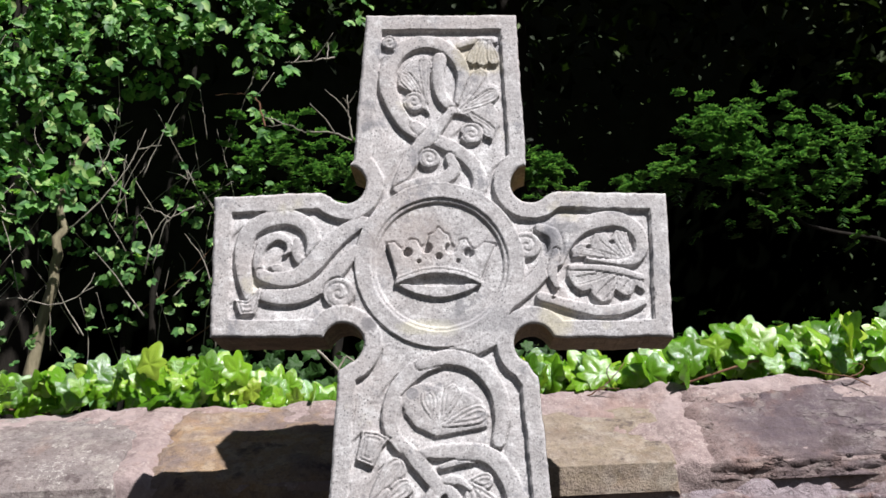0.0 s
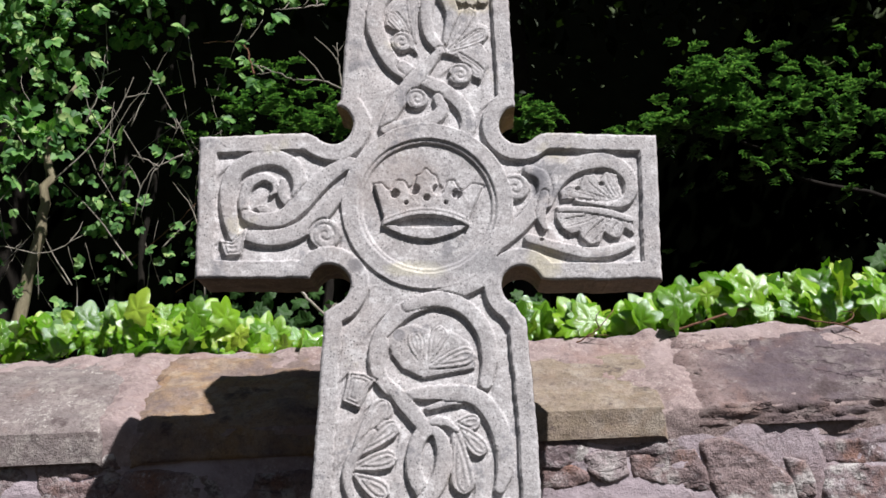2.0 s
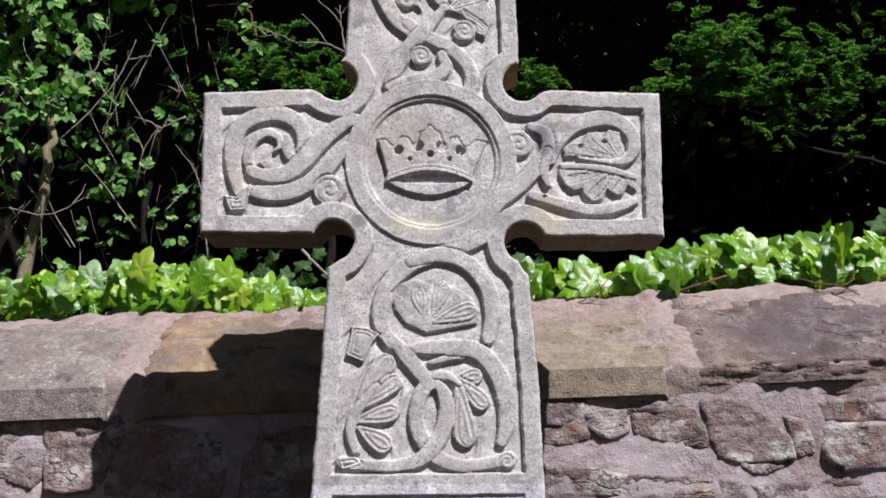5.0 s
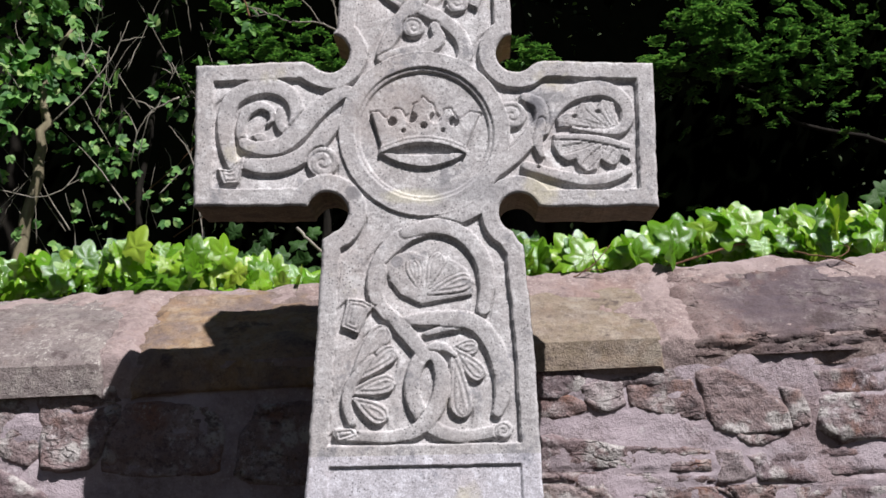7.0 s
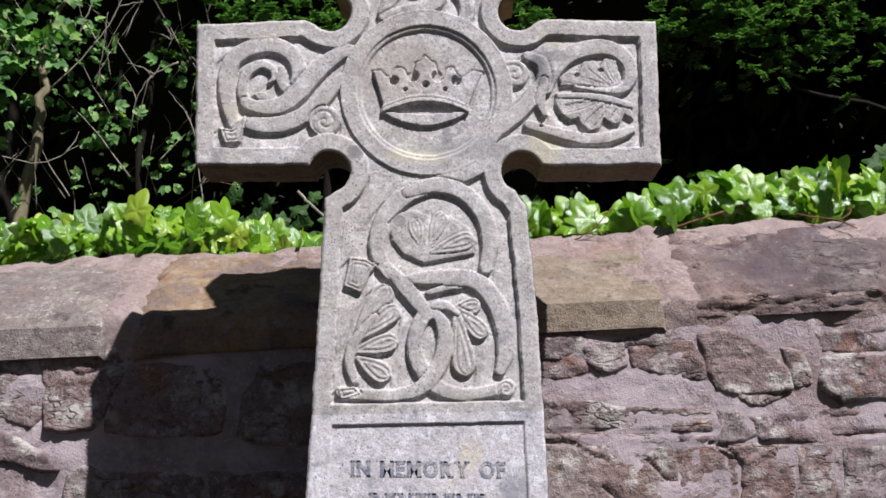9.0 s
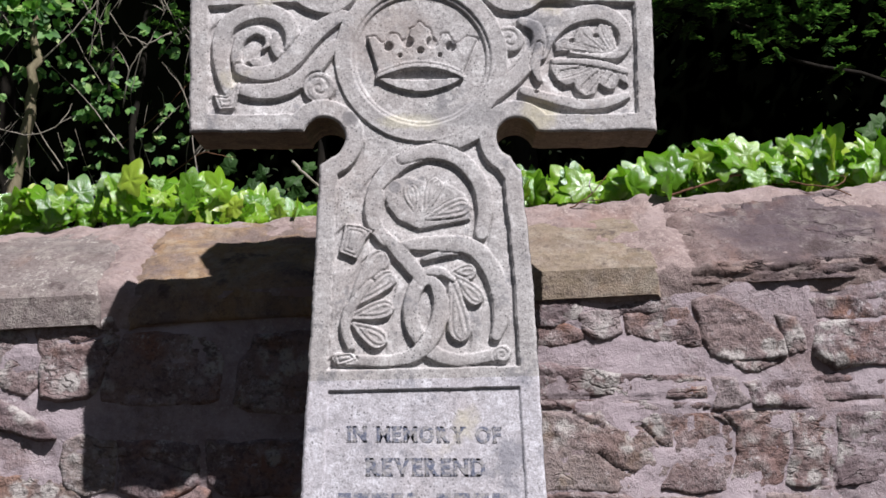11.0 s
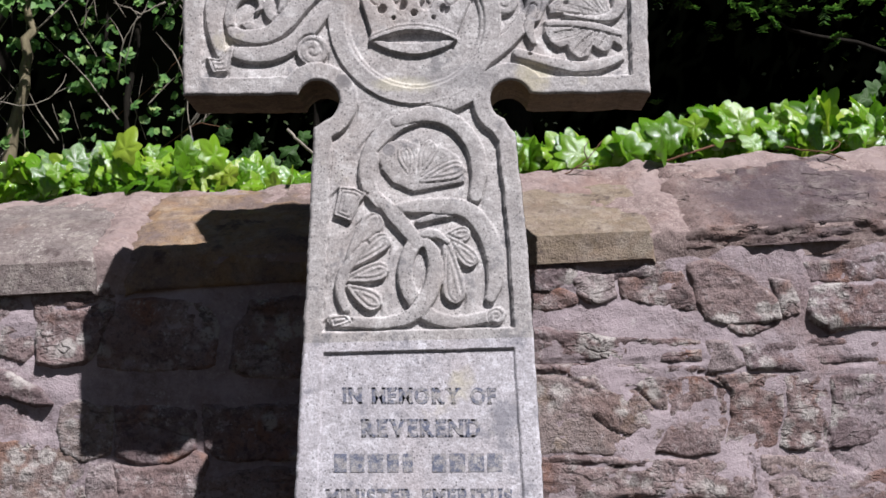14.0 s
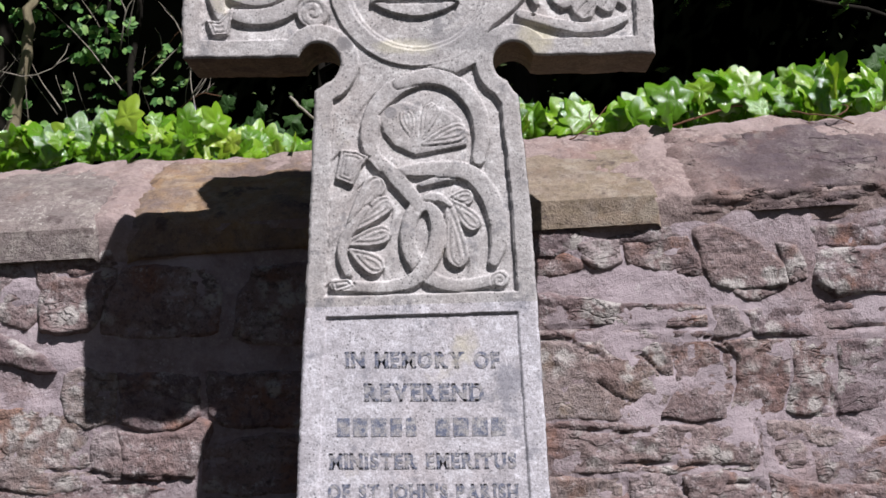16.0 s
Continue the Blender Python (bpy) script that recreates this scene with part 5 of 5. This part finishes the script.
def shrub():
    """The deciduous shrub on the bank: stems, bare twigs and a broken crown."""
    rng = random.Random(12)
    ob = thing("shrub", "leggy green shrub with bare grey twigs on the shaded bank", "shrub")
    for k, (pts, r0, r1) in enumerate((
        (((-1.36, 1.68, 1.85), (-1.33, 1.70, 2.25), (-1.27, 1.70, 2.62), (-1.29, 1.78, 2.85), (-1.24, 1.9, 3.1)), 0.028, 0.006),
        (((-0.98, 2.0, 1.9), (-0.99, 2.02, 2.5), (-0.93, 2.05, 3.1), (-0.82, 2.1, 4.0)), 0.016, 0.009),
        (((-1.15, 2.2, 1.9), (-1.13, 2.2, 2.6), (-1.10, 2.25, 3.2)), 0.012, 0.006),
        (((-1.6, 1.6, 1.9), (-1.62, 1.62, 2.6), (-1.5, 1.7, 3.4), (-1.45, 1.75, 4.1)), 0.02, 0.01),
    )):
        v, f = tube(pts, r0, r1, 8, 6, 0.008, k)
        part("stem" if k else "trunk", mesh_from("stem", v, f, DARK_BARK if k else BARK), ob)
    twigs = (
        ((-0.758, 1.45, 2.663), (-0.80, 1.45, 2.64), (-0.86, 1.46, 2.593), (-0.90, 1.5, 2.455)),
        ((-0.29, 1.48, 3.232), (-0.34, 1.46, 3.215), (-0.41, 1.45, 3.20), (-0.47, 1.5, 3.22)),
        ((-0.222, 1.45, 2.902), (-0.30, 1.44, 2.93), (-0.388, 1.45, 2.935), (-0.45, 1.44, 2.958), (-0.526, 1.45, 2.953)),
        ((-0.526, 1.45, 2.953), (-0.545, 1.47, 3.02), (-0.559, 1.5, 3.069), (-0.62, 1.6, 3.14), (-0.75, 1.75, 3.2)),
        ((-0.222, 1.45, 2.902), (-0.235, 1.44, 2.98), (-0.242, 1.44, 3.071)),
        ((-1.05, 2.1, 2.45), (-0.92, 2.0, 2.52), (-0.80, 1.95, 2.62), (-0.70, 1.95, 2.75)),
        ((-1.62, 1.5, 2.52), (-1.50, 1.5, 2.62), (-1.40, 1.55, 2.78)),
        ((-1.66, 1.5, 2.72), (-1.56, 1.5, 2.84), (-1.46, 1.52, 3.02)),
        ((-1.60, 1.5, 2.60), (-1.45, 1.5, 2.66), (-1.35, 1.52, 2.65), (-1.28, 1.55, 2.72)),
        ((-1.16, 1.7, 2.85), (-1.11, 1.7, 2.98), (-1.10, 1.72, 3.15)),
        ((-1.22, 1.6, 2.62), (-1.10, 1.6, 2.75), (-1.02, 1.62, 2.88), (-0.98, 1.65, 3.02)),
        ((-1.02, 1.95, 2.55), (-0.98, 1.9, 2.70), (-0.90, 1.9, 2.82), (-0.84, 1.92, 2.98)),
        ((-0.86, 2.0, 2.30), (-0.72, 1.9, 2.36), (-0.60, 1.85, 2.33)),
        ((-1.55, 1.6, 2.30), (-1.40, 1.6, 2.38), (-1.25, 1.62, 2.36), (-1.12, 1.66, 2.44)),
    )
    for k, pts in enumerate(twigs):
        v, f = tube(pts, 0.0040 if k < 5 else 0.0030, 0.0012, 5, 6, 0.0015, 30 + k)
        twig = part("twig", mesh_from("twig", v, f, TWIG_RED if k in (3, 5, 12) else TWIG), ob)
        # short side shoots
        line = spline(pts, 5)
        for s in range(3):
            q = line[rng.randrange(2, len(line) - 2)]
            e = q + np.array([rng.uniform(-0.09, 0.09), rng.uniform(-0.05, 0.03), rng.uniform(0.01, 0.10)])
            v, f = tube((q, (q + e) / 2 + 0.006, e), 0.0026, 0.0010, 4, 3, 0.001, k * 9 + s)
            part("shoot", mesh_from("shoot", v, f, TWIG), twig)
    # fine twiggery
    c = Clump()
    for k in range(75):
        x, y, z = rng.uniform(-1.85, -0.65), rng.uniform(1.6, 2.3), rng.uniform(2.0, 3.2)
        a = rng.uniform(-1.0, 1.0)
        L = rng.uniform(0.12, 0.42)
        pts = ((x, y, z), (x + a * L * 0.4, y + rng.uniform(-0.05, 0.05), z + L * 0.5), (x + a * L * 0.9 + rng.uniform(-0.05, 0.05), y, z + L))
        v, f = tube(pts, rng.uniform(0.0015, 0.0032), 0.0008, 4, 5, 0.0015, 200 + k)
        c.add(v, f)
    tagged(part("twiggery", c.mesh("twiggery", TWIG), ob), kind="stuff")
    c = Clump()
    n = 0
    while n < 3100:
        x, y, z = rng.uniform(-2.1, -0.18), rng.uniform(1.45, 2.2), rng.uniform(2.45, 4.2)
        # dense above, opening towards the bottom and towards the middle of the bank
        edge = -0.27 + 0.12 * math.sin(z * 7.0) - 0.55 * max(0, 3.2 - z)
        hold = float(vnoise(x * 5.2 + 4, z * 5.2 + y * 4, 81))
        dens = min(1.0, max(0.0, (z - 3.0 + 0.75 * (-1.1 - x)) / 0.45))
        if x > edge or hold > 0.20 + 0.52 * dens:
            continue
        compound_leaf(c, rng, (x, y, z), rng.uniform(0.022, 0.047))
        n += 1
    for _ in range(26):
        compound_leaf(c, rng, (rng.gauss(-1.26, 0.09), 1.5, rng.gauss(2.73, 0.05)), 0.048)
    for _ in range(330):
        x, z = rng.uniform(-1.85, -0.62), rng.uniform(2.0, 3.0)
        if float(vnoise(x * 6, z * 6, 83)) > 0.42:
            compound_leaf(c, rng, (x, rng.uniform(1.5, 2.4), z), rng.uniform(0.020, 0.036))
    tagged(part("crown", c.mesh("crown", SHRUB), ob, "broken crown of small green leaves"), kind="stuff")


shrub()


def conifer_spray(c, rng, at, out, size):
    """A flat drooping frond: a rib with short needles on both sides."""
    at, out = Vector(at), Vector(out).normalized()
    side = out.cross(Vector((0, 0, 1))).normalized()
    for br in range(7):
        t = br / 6
        o = at + out * size * t - Vector((0, 0, 1)) * size * 0.35 * t * t
        for sgn in (-1, 1):
            d = (out * 0.8 + side * sgn * (1.0 - 0.4 * t) + Vector((rng.uniform(-0.3, 0.3), 0, rng.uniform(-0.5, 0.35)))).normalized()
            L = size * (0.5 - 0.3 * t) * rng.uniform(0.8, 1.15)
            for k in range(5):
                p = o + d * L * k / 4
                for sg in (-1, 1):
                    nd = (d * 0.8 + d.cross(Vector((0, 0, 1))) * sg * 0.8 + Vector((0, 0, 0.15))).normalized()
                    w = Vector((0, 0, 1)).cross(nd).normalized() * 0.0036
                    ln = 0.014 * rng.uniform(0.7, 1.2)
                    c.add((p - w, p + w, p + nd * ln + w * 0.4, p + nd * ln - w * 0.4), ((0, 1, 2, 3),))


def conifer(name, label, spots, seed, limbs):
    rng = random.Random(seed)
    ob = thing(name, label, "conifer")
    for k, pts in enumerate(limbs):
        v, f = tube(pts, 0.03 if k == 0 else 0.012, 0.01 if k == 0 else 0.004, 6, 5, 0.01, seed + k)
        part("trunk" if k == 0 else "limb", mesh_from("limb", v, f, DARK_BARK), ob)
    c = Clump()
    for x, y, z, sx, sz, count, size in spots:
        for _ in range(count):
            p = (rng.gauss(x, sx), rng.gauss(y, 0.10), rng.gauss(z, sz))
            conifer_spray(c, rng, p, (rng.gauss(0, 0.9), -0.6 + rng.gauss(0, 0.4), rng.gauss(-0.15, 0.65)), size * rng.uniform(0.5, 0.95))
    tagged(part("crown", c.mesh("crown", YEW), ob, "drooping flat sprays of green needles"), kind="stuff")


conifer("conifer", "young dark green conifer with sunlit drooping tips", (
    (1.20, 1.80, 3.12, 0.075, 0.05, 60, 0.075), (1.22, 1.85, 3.0, 0.11, 0.07, 46, 0.08), (1.05, 1.9, 2.93, 0.13, 0.03, 34, 0.075),
    (1.50, 1.9, 2.98, 0.10, 0.06, 46, 0.08), (1.48, 1.95, 2.84, 0.12, 0.06, 12, 0.07), (1.72, 1.95, 3.06, 0.12, 0.06, 30, 0.075),
    (1.95, 2.0, 2.98, 0.15, 0.09, 36, 0.08), (1.60, 2.0, 3.27, 0.12, 0.05, 14, 0.06), (1.75, 1.95, 3.2, 0.10, 0.03, 14, 0.06),
    (1.9, 1.95, 2.74, 0.16, 0.07, 8, 0.07), (1.35, 2.0, 2.74, 0.25, 0.05, 7, 0.07), (0.82, 1.9, 2.87, 0.09, 0.03, 18, 0.07), (1.5, 2.1, 2.42, 0.3, 0.08, 6, 0.07)),
    21, (((2.6, 2.5, 1.9), (2.6, 2.5, 2.5), (2.58, 2.5, 3.2)), ((2.6, 2.5, 2.72), (1.7, 2.3, 2.86), (1.25, 1.95, 2.98))))
conifer("conifer", "low green conifer growth close behind the cross", (
    (-0.48, 1.75, 2.97, 0.11, 0.04, 40, 0.07), (-0.28, 1.7, 2.86, 0.10, 0.04, 44, 0.07), (-0.72, 1.85, 2.86, 0.14, 0.05, 24, 0.065),
    (0.46, 1.6, 2.86, 0.045, 0.04, 40, 0.06), (-0.55, 1.85, 3.08, 0.14, 0.04, 16, 0.06), (-0.2, 1.9, 2.74, 0.22, 0.05, 26, 0.07)),
    22, (((-0.30, 2.3, 1.9), (-0.30, 2.3, 2.4), (-0.32, 2.3, 2.9)), ((-0.30, 2.3, 2.6), (-0.4, 1.95, 2.8), (-0.45, 1.75, 2.95)), ((-0.30, 2.3, 2.55), (0.1, 1.9, 2.7), (0.45, 1.62, 2.84))))


def woods():
    """Tall trees added mostly above view, closing it behind and shading the bank."""
    rng = random.Random(31)
    for k, (x, y) in enumerate(((-2.4, 4.6), (0.9, 5.2), (3.4, 4.4), (-4.6, 5.6), (5.6, 5.8))):
        ob = thing("tree", "tall dark tree, added to block the sun over the bank", "tree", group="trees of the wood")
        v, f = tube(((x, y, 1.8), (x + 0.05, y, 3.5), (x - 0.05, y, 5.5), (x, y, 8.5)), 0.14, 0.06, 8, 5, 0.02, 300 + k)
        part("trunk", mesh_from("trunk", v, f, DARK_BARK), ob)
        # the unseen crown is placed where it cuts off the sun
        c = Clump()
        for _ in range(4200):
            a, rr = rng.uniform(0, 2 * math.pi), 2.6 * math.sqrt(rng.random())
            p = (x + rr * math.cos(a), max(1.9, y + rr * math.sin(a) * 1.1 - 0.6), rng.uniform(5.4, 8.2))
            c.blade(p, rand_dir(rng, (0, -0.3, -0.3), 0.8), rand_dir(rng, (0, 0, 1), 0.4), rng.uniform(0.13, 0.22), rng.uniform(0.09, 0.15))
        tagged(part("crown", c.mesh("crown", DEEP), ob, "dense sun-blocking crown, shade painted into its dark leaves"), kind="stuff")
    # thin foliage in the depth, its dimness painted into the leaves
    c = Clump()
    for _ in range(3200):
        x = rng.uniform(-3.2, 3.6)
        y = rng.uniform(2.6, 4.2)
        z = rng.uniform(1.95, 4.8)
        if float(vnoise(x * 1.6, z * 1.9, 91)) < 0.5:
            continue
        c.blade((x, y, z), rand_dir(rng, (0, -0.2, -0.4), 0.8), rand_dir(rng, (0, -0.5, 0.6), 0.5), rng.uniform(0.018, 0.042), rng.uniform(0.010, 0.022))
    tagged(part("undergrowth", c.mesh("undergrowth", DEEP)), "scattered leaves painted dim as if in deep shade", "undergrowth", kind="stuff")
    # an added curved sheet whose painted black stands for the unlit depth
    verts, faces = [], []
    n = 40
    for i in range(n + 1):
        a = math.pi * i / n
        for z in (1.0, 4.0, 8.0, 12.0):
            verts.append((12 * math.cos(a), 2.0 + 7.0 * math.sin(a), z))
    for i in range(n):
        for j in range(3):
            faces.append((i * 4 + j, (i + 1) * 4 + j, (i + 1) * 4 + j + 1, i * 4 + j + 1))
    ob = part("backdrop", mesh_from("backdrop", verts, faces, WOOD_SHADE))
    tagged(ob, "backdrop sheet painted near-black as the deep shade of the wood", "woodland", kind="structure")


woods()


# ---- small things on and behind the coping ----
def loose_twig(label, runs, material, group=""):
    ob = thing("twig", label, "twig", group)
    for k, (pts, r0, r1) in enumerate(runs):
        v, f = tube(pts, r0, r1, 5, 4, 0.001, 500 + k)
        part("branchlet" if k else "main_stem", mesh_from("branchlet", v, f, material), ob)


loose_twig("dry pale stick caught in the ivy behind the wall", (
    (((-0.330, 0.97, 2.10), (-0.295, 0.95, 2.06), (-0.249, 0.92, 2.009), (-0.225, 0.92, 1.98)), 0.0048, 0.0035),
    (((-0.249, 0.92, 2.009), (-0.225, 0.94, 2.05), (-0.19, 0.92, 2.017)), 0.0035, 0.0025)), TWIG)
loose_twig("small withered reddish sprig rooted in the mortar", (
    (((0.412, 0.70, 1.895), (0.445, 0.69, 1.912), (0.478, 0.685, 1.935), (0.520, 0.69, 1.985)), 0.0022, 0.0012),
    (((0.445, 0.69, 1.912), (0.470, 0.68, 1.915), (0.500, 0.67, 1.912)), 0.0020, 0.0010),
    (((0.478, 0.685, 1.935), (0.470, 0.68, 1.960), (0.485, 0.68, 1.985)), 0.0016, 0.0010)), TWIG_RED)
loose_twig("thin dead ivy runner lying over the coping", (
    (((1.02, 0.70, 1.965), (1.07, 0.665, 1.945), (1.112, 0.650, 1.935), (1.15, 0.610, 1.905)), 0.0024, 0.0016),
    (((1.112, 0.650, 1.935), (1.15, 0.66, 1.95), (1.17, 0.69, 1.975), (1.14, 0.72, 1.985)), 0.0018, 0.0012)), TWIG_RED)
